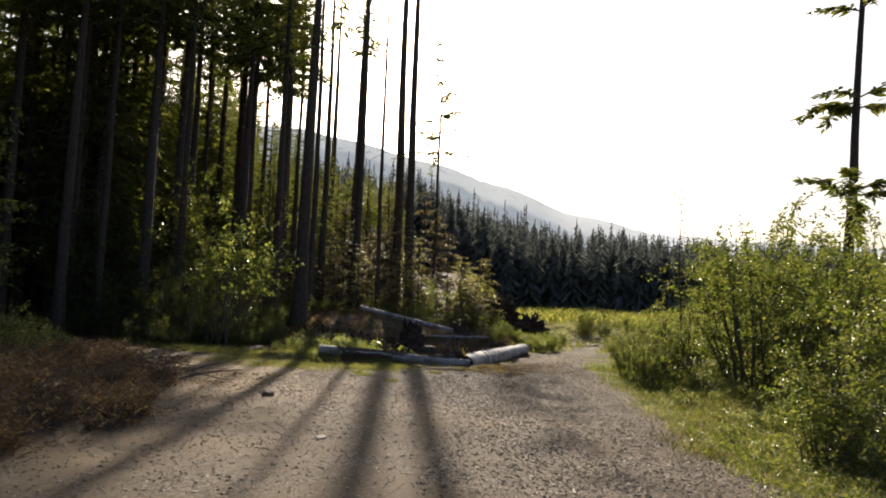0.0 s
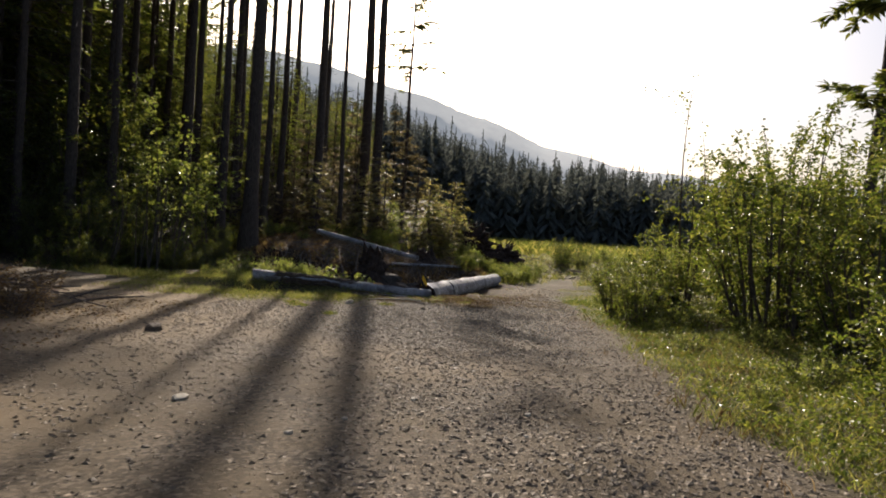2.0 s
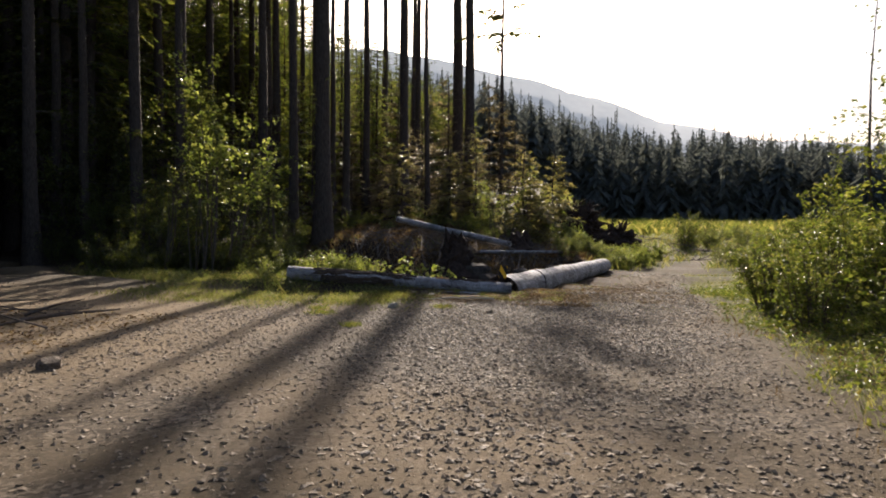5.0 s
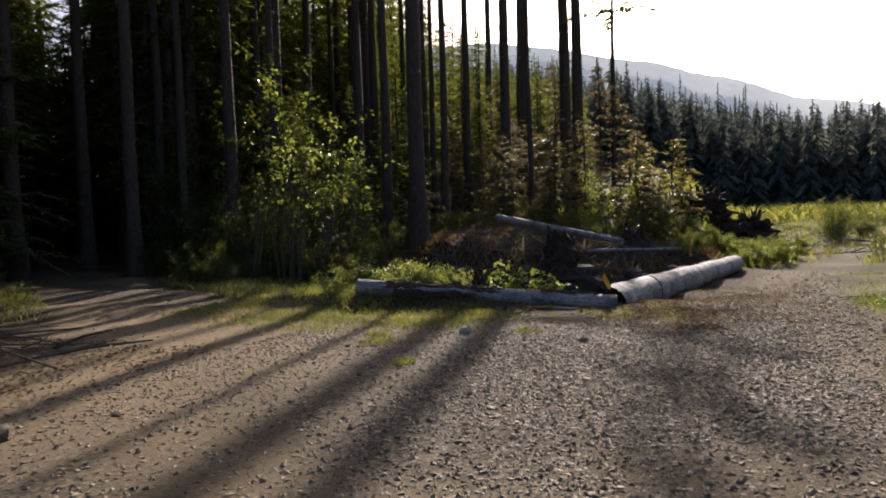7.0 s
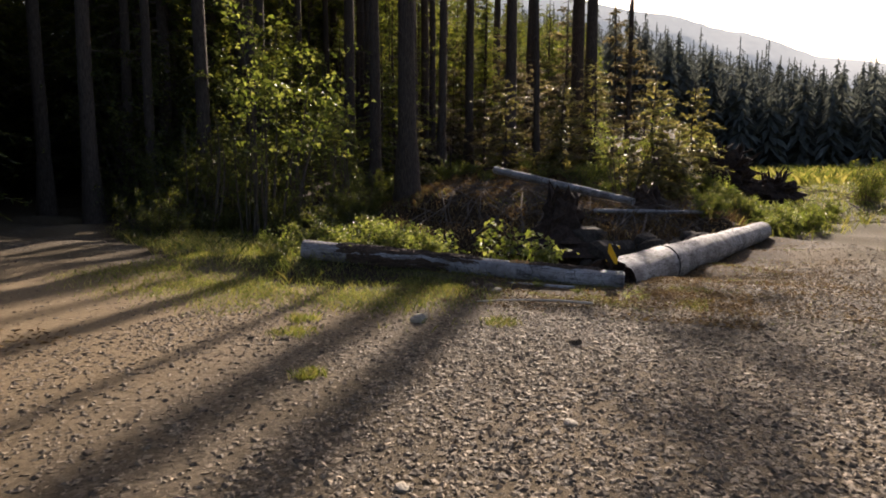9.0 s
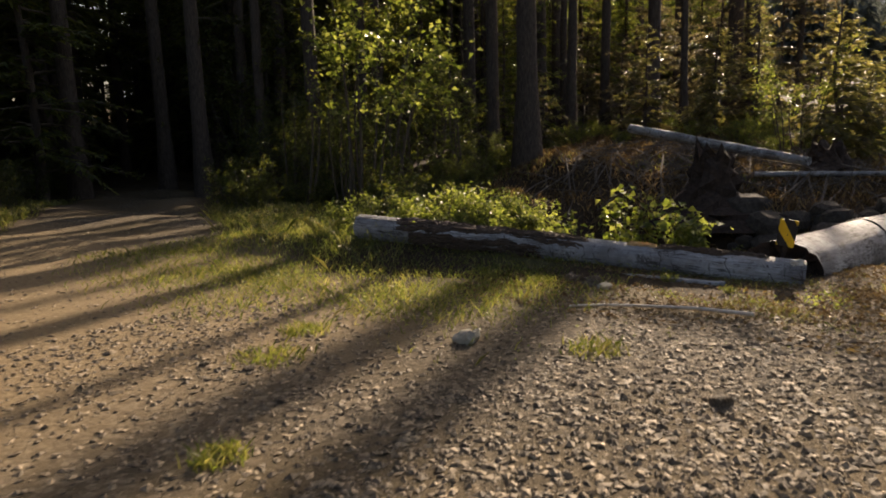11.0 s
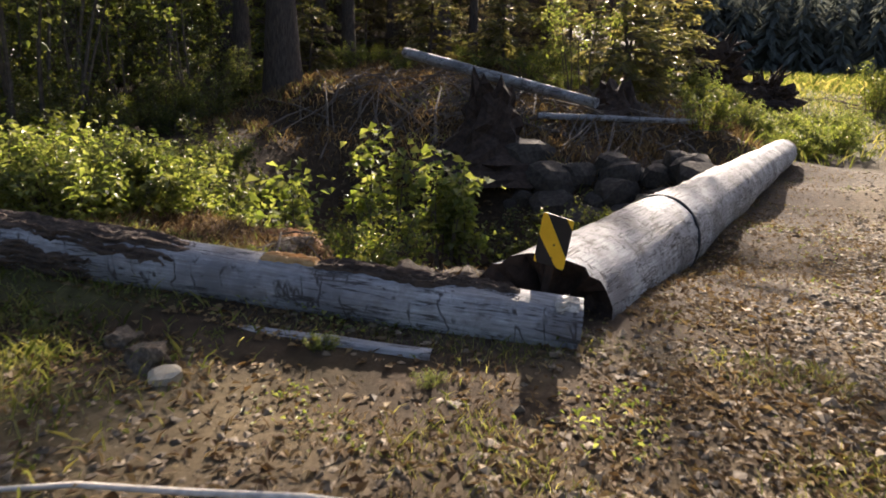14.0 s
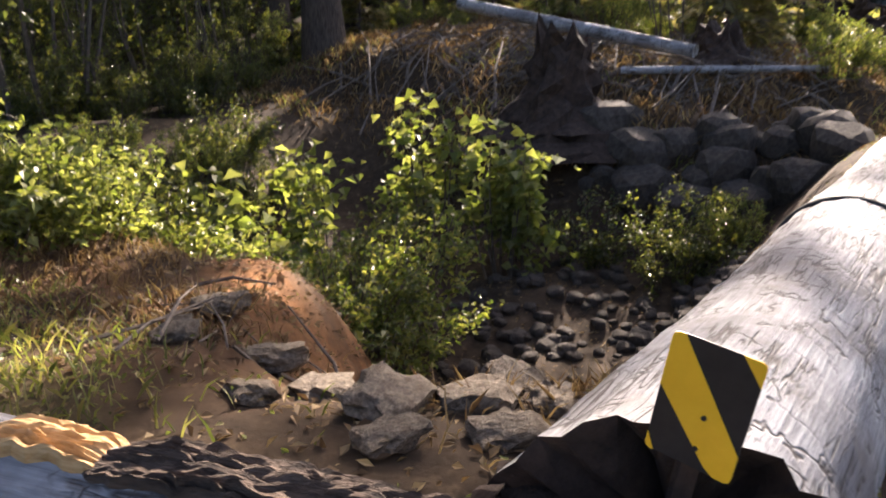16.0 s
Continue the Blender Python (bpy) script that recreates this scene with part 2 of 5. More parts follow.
def tube(geo, pts, radii, seg=8, jitter=0.0, slot=0, caps=True):
    """A tapered tube through points."""
    pts = np.asarray(pts, float)
    radii = np.broadcast_to(np.asarray(radii, float), (len(pts),))
    tang = np.gradient(pts, axis=0)
    tang /= np.linalg.norm(tang, axis=1)[:, None] + 1e-9
    ref = np.array([0.31, 0.95, 0.05]) if abs(tang[0][2]) > 0.7 else np.array([0, 0, 1.0])
    rings = []
    for p, t, r in zip(pts, tang, radii):
        a = np.cross(t, ref)
        a /= np.linalg.norm(a) + 1e-9
        b = np.cross(a, t)
        th = np.arange(seg) / seg * 2 * np.pi
        rr = r * (1 + jitter * rng.uniform(-1, 1, seg))
        rings.append(p + rr[:, None] * (np.cos(th)[:, None] * a + np.sin(th)[:, None] * b))
    v = np.concatenate(rings)
    i = np.arange(len(pts) - 1)[:, None] * seg
    j = np.arange(seg)[None, :]
    k = (j + 1) % seg
    f = np.stack([i + j, i + k, i + seg + k, i + seg + j], -1).reshape(-1, 4)
    geo.add(v, f, slot)
    if caps:
        for ring, c in ((0, pts[0]), (len(pts) - 1, pts[-1])):
            s = np.arange(seg)
            fv = np.concatenate([rings[ring], [c]])
            tri = np.stack([s, (s + 1) % seg, np.full(seg, seg)], -1)
            geo.add(fv, tri if ring else tri[:, ::-1], slot)


def unit(a):
    return a / (np.linalg.norm(a, axis=-1, keepdims=True) + 1e-9)


def blades(geo, base, way, side, length, width, fold=0.0, slot=0):
    """Diamond-shaped leaves: base point, way to the tip, sideways vector."""
    n = len(base)
    length, width = np.broadcast_to(length, n)[:, None], np.broadcast_to(width, n)[:, None]
    up = np.cross(side, way)
    mid = base + way * length * 0.45
    v = np.stack([base, mid - side * width / 2 + up * width * fold, base + way * length - up * length * fold * 0.4,
                  mid + side * width / 2 + up * width * fold], 1).reshape(-1, 3)
    geo.add(v, np.arange(4 * n).reshape(n, 4), slot)


def leaves(geo, centres, size, lean=0.5, aspect=0.6, fold=0.25, slot=0):
    """Leaves that face about upwards, turned at random."""
    n = len(centres)
    az = rng.uniform(0, 2 * np.pi, n)
    way = unit(np.stack([np.cos(az), np.sin(az), rng.normal(-0.25, lean, n)], 1))
    side = unit(np.cross(way, unit(np.array([0, 0, 1.0]) + rng.normal(0, lean, (n, 3)))))
    s = size * rng.uniform(0.6, 1.3, n)
    blades(geo, centres, way, side, s, s * aspect, fold, slot)


# ---------------------------------------------------------------- ground
def ss(a, b, x):
    u = np.clip((x - a) / (b - a), 0, 1)
    return u * u * (3 - 2 * u)


def wob(x, y, s, k=0.0):
    return np.sin(x / s + 1.7 * np.sin(y / s * 0.8 + k) + k) * np.cos(y / s * 1.1 + 1.3 * np.sin(x / s * 0.7 + k))


def log_y(x):
    return 19.75 + (x + 0.1) * 0.2


def big_x(y):
    return 0.28 + (y - 19.95) * 0.19


def side_road(x, y):
    """How far a place is from the middle of the dirt track that leaves into the forest."""
    mid = np.where(x > -9, 16.7 + (-9 - x) * 0.3, 16.7 + (-9 - x) * 0.65)
    return np.abs(y - mid)


def bank_edge(y):
    """Where the brown brush bank on the west side begins."""
    return np.clip(-8.8 + (14.6 - y) * 0.5, -8.8, -5.2)


def height(x, y):
    x, y = np.asarray(x, float), np.asarray(y, float)
    z = 0.03 * np.clip(6 - y, 0, 12) + 0.025 * wob(x, y, 2.1) + 0.012 * wob(x, y, 0.7, 2)
    bank = 0.6 + 1.9 * ss(-1.7, -3.2, x)
    pit = ss(0, 2.3, y - log_y(x) - bank) * ss(0.0, 3.0, 31 - y) * ss(-9.5, -6.0, x) * ss(0.75, 2.6, big_x(y) - x)
    z = z - 1.75 * pit
    hill = ss(4, -6, x)
    z = z + hill * (0.13 * np.clip(y - 31, 0, 14) + 0.1 * np.clip(y - 45, 0, 60)) + (1 - hill) * 0.02 * np.clip(y - 34, 0, 250)
    z = z + ss(-13, -22, x) * 0.12 * np.clip(-13 - x, 0, 40) * ss(3.0, 9.0, side_road(x, y))
    z = z - 0.28 * ss(20.2, 23, y)
    z = z + (0.5 + 0.2 * ss(-4, -9, x)) * ss(30.8, 32.8, y) * ss(45, 40.5, y) * ss(-13, -9.5, x) * ss(2.6, 0.9, x)
    under = np.clip(-x / 5.4, 0, 1) * ss(-9.5, -6.5, x)
    z = z + 0.27 * under * np.exp(-((y - 19.82 - (x + 0.1) * 0.19) / np.where(y < 19, 0.4, 0.9)) ** 2)
    rough = ss(5, 9, np.abs(x - 0) ) * 0.06 + ss(20, 26, y) * 0.12
    z = z + rough * wob(x, y, 1.3, 5)
    z = z + 0.4 * ss(0.1, -1.6, x - bank_edge(y) + 0.3 * wob(x, y, 1.5)) * ss(14.2, 12.0, y)
    z = z + 0.25 * ss(4.6, 8, x) * wob(x, y, 3.1, 1) * ss(36, 20, y)
    z = z + (0.07 * wob(x, y, 0.42, 1) + 0.03 * wob(x, y, 0.17, 4)) * ss(20.1, 20.8, y) * ss(30, 28, y) * ss(-8, -6, x) * ss(0.3, -0.5, x)
    return z


def gravel_mask(x, y):
    e = 0.35 * wob(x, y, 1.4, 3) + 0.2 * wob(x, y, 0.5, 1)
    right = 4.15 + np.clip(y - 16, 0, 100) * 0.075 + np.clip(y - 26, 0, 100) * 0.12
    left = np.where(y < 15.2, bank_edge(y), np.where(y < 20, -1.2 - (19.5 - y) * 1.4, big_x(y) + 0.75 + np.clip(y - 31, 0, 60) * 0.25))
    road = ss(-0.4, 0.4, right - x + e) * ss(-0.5, 0.5, x - left + e) * ss(75, 60, y)
    track = ss(2.6, 2.0, side_road(x, y) + e * 0.7) * ss(-40, -30, x) * ss(0, -2, x)
    return np.maximum(road, track)


def log_foot(x, y):
    """The strip of dark soil and litter before the small log, part painted shade."""
    return np.exp(-((y - 19.05 - (x + 0.1) * 0.19) / 0.75) ** 2) * ss(-6, -5, x) * ss(1.3, 0.0, x)


def make_ground():
    def axis(lo, hi, step, far_lo, far_hi):
        a = list(np.arange(lo, hi + 1e-6, step))
        s = step
        while a[-1] < far_hi:
            s *= 1.22
            a.append(a[-1] + s)
        s = step
        while a[0] > far_lo:
            s *= 1.22
            a.insert(0, a[0] - s)
        return np.array(a)
    xs, ys = axis(-16, 10, 0.2, -1500, 1500), axis(-7, 33, 0.2, -900, 2500)
    X, Y = np.meshgrid(xs, ys)
    Z = height(X, Y)
    g = Geo()
    nx, ny = len(xs), len(ys)
    i, j = np.meshgrid(np.arange(nx - 1), np.arange(ny - 1))
    a = (j * nx + i).ravel()
    g.add(np.stack([X, Y, Z], -1).reshape(-1, 3), np.stack([a, a + 1, a + nx + 1, a + nx], -1))
    ob = part("ground", g, M_GROUND, smooth=True)
    tagged(ob, "gravel road, grassy verges and dark creek bank soil", "ground", kind="structure")
    gm = gravel_mask(X, Y)
    foot = log_foot(X, Y)
    flank = 0.75 * np.exp(-((X - big_x(Y) - 0.55) / 0.45) ** 2) * ss(19.3, 20.3, Y) * ss(32, 30, Y)
    gm = gm * (1 - np.maximum(foot, flank) * ss(-0.7, 0.1, wob(X, Y, 0.5, 3)))
    verge = ss(3.6, 4.6, X + 0.3 * wob(X, Y, 0.9)) * ss(60, 40, X)
    tuft = ss(0.1, 0.5, wob(X, Y, 0.8, 4)) * ss(-9, -7, X) * ss(-0.5, -3, X) * ss(14.8, 17, Y) * ss(20.5, 19, Y)
    field = 0.5 * ss(34, 40, Y) * ss(0, 3, X) * (0.5 + 0.5 * ss(-0.4, 0.4, wob(X, Y, 2.3, 1)))
    gr = np.clip(np.maximum.reduce([verge, tuft * 0.8, field]) * (1 - 0.85 * gm) + 0.25 * tuft, 0, 1)
    sand = np.clip(ss(-1.5, -4.5, X) * ss(19, 17, Y) * ss(6, 12, Y) * 0.9 + 0.4 * ss(0.2, 0.7, wob(X, Y, 1.9, 2)), 0, 1)
    rust = np.exp(-((X + 3.0) ** 2 / 1.3 + (Y - 21.7) ** 2 / 1.6)) * ss(-0.6, 0.5, wob(X, Y, 0.4))
    for key, val in (("rust", rust), ("gravel", gm), ("grass", gr), ("sand", sand)):
        at = ob.data.attributes.new(key, "FLOAT", "POINT")
        at.data.foreach_set("value", val.ravel().astype(np.float32))
    return ob


make_ground()


def hz(x, y):
    return float(height(x, y))


# ---------------------------------------------------------------- hills and far forest
def hill_backdrop():
    """The ridge far beyond the valley forest, its haze painted as colour and glow."""
    m, nt, p = nodes_of("ridge_painted_haze")
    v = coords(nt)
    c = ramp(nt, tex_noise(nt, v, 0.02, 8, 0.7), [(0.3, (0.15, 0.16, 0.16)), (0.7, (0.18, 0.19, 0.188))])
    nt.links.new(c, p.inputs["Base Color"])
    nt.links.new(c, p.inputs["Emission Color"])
    # Faint emission of the same grey, in place of light scattered by the air.
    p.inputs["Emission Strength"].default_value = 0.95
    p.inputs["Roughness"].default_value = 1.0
    g = Geo()
    n = 200
    az = np.linspace(radians(-60), radians(60), n)
    deg = np.degrees(az)
    prof = np.interp(deg, [-60, -30, -17, -9.5, -4, 0, 5.5, 11, 14, 30, 60], [12, 14, 14.2, 12.8, 11.5, 10.3, 8.2, 6.9, 6.3, 5.2, 4.5])
    prof = prof + 0.10 * np.sin(deg * 0.9) + 0.03 * np.sin(deg * 4.3 + 1) + rng.uniform(-0.04, 0.04, n)
    d = 1500.0
    rows = []
    for f, dd in ((0, 0.75), (0.6, 0.88), (1.0, 1.0), (0.8, 1.15)):
        rows.append(np.stack([np.sin(az) * d * dd, np.cos(az) * d * dd, np.tan(np.radians(prof)) * d * f ], 1))
    i, j = np.meshgrid(np.arange(n - 1), np.arange(3))
    a = (j * n + i).ravel()
    g.add(np.concatenate(rows), np.stack([a, a + 1, a + n + 1, a + n], -1))
    tagged(part("backdrop", g, m, smooth=True), "forested mountain ridge, its blue-grey haze painted in", "mountain", kind="structure")


hill_backdrop()


def simple_conifer(g, x, y, z, h, r):
    """A far conifer: ragged drooping boughs, long below and short above."""
    n = 140
    u = np.sort(rng.uniform(0, 1, n)) ** 0.9
    az = rng.uniform(0, 2 * np.pi, n)
    rr = (r * (1 - u) ** 0.65 + 0.3) * rng.uniform(0.6, 1.25, n)
    base = np.stack([np.full(n, x), np.full(n, y), z + h * (0.06 + 0.92 * u)], 1)
    way = unit(np.stack([np.cos(az), np.sin(az), -0.45 - 0.5 * rng.uniform(0, 1, n)], 1))
    side = unit(np.cross(way, np.array([0, 0, 1.0]) + rng.normal(0, 0.3, (n, 3))))
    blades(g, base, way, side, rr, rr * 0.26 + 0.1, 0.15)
    tube(g, [(x, y, z - 0.5), (x, y, z + h)], [h * 0.012, h * 0.003], 4, caps=False)


def far_forest():
    g = Geo()
    for _ in range(1700):
        d = rng.uniform(0, 1)
        x = rng.uniform(-62, 190)
        y = 128 + 70 * d + max(0, x - 40) * 0.15
        b = math.degrees(math.atan2(x - 0.9, y + 4.7))
        top = math.hypot(x - 0.9, y + 4.7) * math.tan(radians(float(np.interp(b, [-12, -7.7, -5, -0.8, 5.4, 12, 30], [12.5, 11.4, 10.4, 8.8, 7.7, 6.8, 5.8])))) + 2.2
        tall = rng.uniform(0.72, 0.92) + 0.1 * float(wob(x, y, 6.0, 2)) + (0.12 if rng.uniform() < 0.1 else 0.0)
        simple_conifer(g, x, y, hz(x, y) - 0.5, (top - hz(x, y)) * tall, rng.uniform(3.2, 5.2))
    tagged(part("far_forest", g, M_FARNEEDLE), "dense dark conifer forest across the clearing, haze painted into its colour", "forest", kind="stuff")


far_forest()


# ---------------------------------------------------------------- trees
def conifer_meshes(h, r0, crown_from, reach, n_branch, needles, dens, dead=0, seed=1):
    """Trunk, limbs and crown of a fir, as meshes round the origin."""
    global rng
    keep, rng = rng, np.random.default_rng(seed)
    trunk, limbs, crown = Geo(), Geo(), Geo()
    zs = np.linspace(-0.4, h, 12)
    bend = np.cumsum(rng.normal(0, 0.035, (12, 2)), axis=0)
    pts = np.column_stack([bend - bend[1], zs])
    rad = r0 * (1 - np.linspace(0, 1, 12)) ** 0.8 + 0.015
    rad[0] *= 1.5
    tube(trunk, pts, rad, 12, 0.05)

    def on(z):
        return np.array([np.interp(z, zs, pts[:, 0]), np.interp(z, zs, pts[:, 1]), z])
    for k in range(dead):
        z = rng.uniform(0.06, crown_from) * h
        az, ln = rng.uniform(0, 2 * np.pi), rng.uniform(0.3, 1.4)
        d = np.array([np.cos(az), np.sin(az), rng.uniform(-0.4, 0.15)])
        p = on(z)
        tube(limbs, [p, p + d * ln * 0.6, p + d * ln + [0, 0, -0.1 * ln]], [0.018, 0.011, 0.004], 4, caps=False)
        if rng.uniform() < 0.35:
            n = 22
            u = rng.uniform(0.35, 1, n)[:, None]
            way = unit(d + rng.normal(0, 0.7, (n, 3)))
            blades(crown, p + d * ln * u, way, unit(np.cross(way, [0.1, 0.2, 1])), 0.16, 0.035)
    for k in range(n_branch):
        u = min(0.985, (k // 5 * 5 + rng.uniform(0, 1.6)) / n_branch)
        z = h * (crown_from + (0.985 - crown_from) * u)
        ln = reach * (1 - u) ** 0.75 * rng.uniform(0.55, 1.15) + 0.2
        az = rng.uniform(0, 2 * np.pi)
        d = np.array([np.cos(az), np.sin(az), rng.uniform(-0.25, 0.2) + 0.35 * u])
        p = on(z)
        tip = p + d * ln + np.array([0, 0, -0.18 * ln])
        midp = p + d * ln * 0.55
        tube(limbs, [p, midp, tip], [0.012 + 0.012 * ln, 0.008 + 0.006 * ln, 0.004], 4, caps=False)
        n = max(8, int(dens * ln))
        q = rng.uniform(0.12, 1, n)[:, None]
        along = np.where(q < 0.55, p + (midp - p) * q / 0.55, midp + (tip - midp) * (q - 0.55) / 0.45)
        flat = unit(np.cross(d, [0, 0, 1.0]))
        sgn = rng.choice([-1, 1], n)[:, None]
        way = unit(unit(d) * rng.uniform(0.3, 1.0, (n, 1)) + flat * sgn * rng.uniform(0.2, 1, (n, 1)) + np.array([0, 0, -0.25]) + rng.normal(0, 0.2, (n, 3)))
        side = unit(np.cross(way, np.array([0, 0, 1.0]) + rng.normal(0, 0.35, (n, 3))))
        sz = (0.25 + 0.30 * (1 - q[:, 0])) * min(1.2, 0.5 + 0.3 * ln) * rng.uniform(0.6, 1.2, n)
        blades(crown, along + rng.normal(0, 0.04, (n, 3)), way, side, sz, sz * 0.3 + 0.02, 0.1)
    rng = keep
    return trunk.mesh("trunk", M_BARK, True), limbs.mesh("limbs", M_DEAD), crown.mesh("crown", needles)


def tree(name, meshes, x, y, s=1.0, rz=0.0, label="", group="", lean=(0, 0), width=1.0):
    root = new(name)
    z = hz(x, y)
    root.matrix_basis = pose(x, y, z, lean[0], lean[1], rz) @ Matrix.Diagonal((s * width, s * width, s, 1))
    for key, me in zip(("trunk", "branchwork", "crown"), meshes):
        o = new(key, me)
        o.parent = root
        if key != "trunk":
            tagged(o, kind="stuff")
    return tagged(root, label, "tree", group)


TALL_A = conifer_meshes(35, 0.36, 0.74, 2.8, 46, M_NEEDLE, 17, 64, 11)
TALL_B = conifer_meshes(33, 0.24, 0.76, 2.4, 40, M_NEEDLE, 17, 60, 12)
THIN_A = conifer_meshes(29, 0.14, 0.8, 1.4, 26, M_NEEDLE, 17, 30, 13)
FULL_A = conifer_meshes(17, 0.2, 0.07, 4.3, 120, M_NEEDLE, 17, 0, 14)
FULL_B = conifer_meshes(13, 0.16, 0.05, 3.8, 110, M_NEEDLE, 18, 0, 15)
DENSE_A = conifer_meshes(28, 0.26, 0.22, 3.3, 170, M_NEEDLE, 17, 20, 18)
HEAVY = conifer_meshes(32, 0.3, 0.55, 3.8, 110, M_NEEDLE, 18, 30, 20)
YOUNG_A = conifer_meshes(8, 0.09, 0.05, 2.6, 70, M_LIMENEEDLE, 24, 0, 16)
HEMLOCK = conifer_meshes(11, 0.09, 0.06, 3.6, 55, M_HEMLOCK, 26, 0, 23)
YOUNG_B = conifer_meshes(5, 0.06, 0.05, 1.9, 60, M_LIMENEEDLE, 26, 0, 17)

# the trunks that stand out along the creek
for k, (kind, x, y, s, w) in enumerate((
        (TALL_A, -10.7, 33.4, 1.0, 1.12), (HEAVY, -12.5, 34.0, 0.95, 0.85), (TALL_B, -12.25, 40.4, 1.0, 0.9), (TALL_B, -13.3, 46.9, 1.05, 1.0),
        (TALL_A, -10.06, 44.9, 1.1, 0.85), (THIN_A, -7.8, 42.2, 1.05, 1.0), (TALL_A, -8.45, 54.4, 1.35, 0.9), (TALL_A, -7.1, 52.2, 1.3, 0.85))):
    tree("fir_tree", kind, x, y, s, 40 * k, "tall dark fir with a bare lower trunk beside the creek", "tall firs by the creek", width=w)

for k, (x, y) in enumerate(((-14.2, 64.0), (-15.6, 67.5), (-16.8, 62.0))):
    tree("fir_tree", TALL_A, x, y, 0.98 + 0.03 * (k % 3), 55 * k, "tall dark fir with a high crown up the slope", "tall firs up the slope", width=0.9)

AIRY = conifer_meshes(25, 0.16, 0.52, 3.6, 34, M_DARKLEAF, 17, 10, 19)
tree("slender_tree", AIRY, -5.0, 53.6, 1.0, 30, "slender tree with a sparse airy crown")

for k, (x, y) in enumerate(((-15.6, 44.0), (-17.2, 49.0), (-16.8, 39.0), (-20, 36), (-22, 42), (-24.5, 33), (-20, 46), (-26, 39), (-23.5, 50), (-19.5, 54), (-19, 31), (-27, 45), (-22.5, 37.5), (-21.5, 27.5), (-24, 24), (-25.5, 28.5), (-28, 33), (-18.2, 43.5), (-29, 26))):
    tree("fir_tree", HEAVY, x, y, 1.0, 70 * k, "tall fir with a heavy dark crown", "heavy-crowned firs")

# forest to the west and up the slope
tr = np.random.default_rng(21)
spots = []


def far_enough(x, y, d):
    if all((x - a) ** 2 + (y - b) ** 2 > d * d for a, b in spots):
        spots.append((x, y))
        return True
    return False


SKYLINE = ([-60, -30, -25, -20, -16.5, -14, -8, -4, 8], [60, 60, 32, 21, 16, 13.5, 11, 9, 7])


def under_skyline(x, y, h):
    """The greatest scale at which a tree of height h keeps below the skyline seen from the start of the road."""
    dx, dy = x - 0.9, y + 4.7
    top = 2.2 + math.hypot(dx, dy) * math.tan(radians(float(np.interp(math.degrees(math.atan2(dx, dy)), *SKYLINE))))
    return (top - hz(x, y)) / h


HEIGHT = {id(TALL_A): 35, id(TALL_B): 33, id(THIN_A): 29, id(FULL_A): 17, id(FULL_B): 13, id(DENSE_A): 28, id(YOUNG_A): 8, id(YOUNG_B): 5}
for k in range(2600):
    x, y = tr.uniform(-52, -13.0), tr.uniform(7, 56)
    if (x > -36 and float(side_road(x, y)) < 3.7) or not far_enough(x, y, 2.1):
        continue
    if y > 36 and k % 5 < 2:
        spots.pop()
        continue
    if (x > -17 and y < 28) or (x > -24 and y < 23) or (y > 22 and x > -13.0 - (y - 22) * 0.07):
        spots.pop()
        continue
    kind = (DENSE_A, FULL_A, FULL_B, DENSE_A, TALL_B, FULL_A)[k % 6]
    sc = min(tr.uniform(0.8, 1.15), under_skyline(x, y, HEIGHT[id(kind)]))
    if x + 0.154 * (y - 17) > -19.5:
        if k % 6 == 1 and y > 30:
            kind, sc = TALL_B, tr.uniform(0.85, 1.05)
        else:
            sc = min(sc, max(2.5, 0.46 * (y - 22)) / HEIGHT[id(kind)])
    if sc > 0.2:
        tree("forest_tree", kind, x, y, sc, tr.uniform(0, 360), "dark conifer in the dense roadside forest", "dense forest conifers")
    if len(spots) > 250:
        break
for k in range(14):
    az, d = radians(-44 - 1.1 * k), 40 + (k * 7) % 11
    x, y = 1.7 + d * math.sin(az), 7.6 + d * math.cos(az)
    if float(side_road(x, y)) > 4.0:
        tree("forest_tree", DENSE_A, x, y, 0.95 + 0.04 * (k % 4), 83 * k, "dark conifer in the dense roadside forest", "dense forest conifers")
back = 0
for k in range(900):
    x, y = tr.uniform(-58, -22), tr.uniform(57, 80)
    if x > -0.5 - 0.39 * (y + 4.7) or not far_enough(x, y, 2.3):
        continue
    kind = (DENSE_A, FULL_A, DENSE_A)[k % 3]
    sc = min(tr.uniform(0.95, 1.3), under_skyline(x, y, HEIGHT[id(kind)]), (0.52 * (y - 20)) / HEIGHT[id(kind)])
    tree("forest_tree", kind, x, y, sc, tr.uniform(0, 360), "dark conifer in the dense roadside forest", "dense forest conifers")
    back += 1
    if back > 75:
        break
for k in range(700):
    x, y = tr.uniform(-46, 3), tr.uniform(68, 124)
    if x > 0.9 - 0.16 * (y + 4.7) or not far_enough(x, y, 3.0):
        continue
    kind = (FULL_A, FULL_B, YOUNG_A, FULL_B)[k % 4]
    sc = min(tr.uniform(0.8, 1.2), under_skyline(x, y, HEIGHT[id(kind)]) * tr.uniform(0.75, 1.0), 0.5 * (y - 30) / HEIGHT[id(kind)])
    tree("slope_tree", kind, x, y, sc, tr.uniform(0, 360), "green conifer on the slope behind the creek", "conifers on the slope")
    if len(spots) > 420:
        break
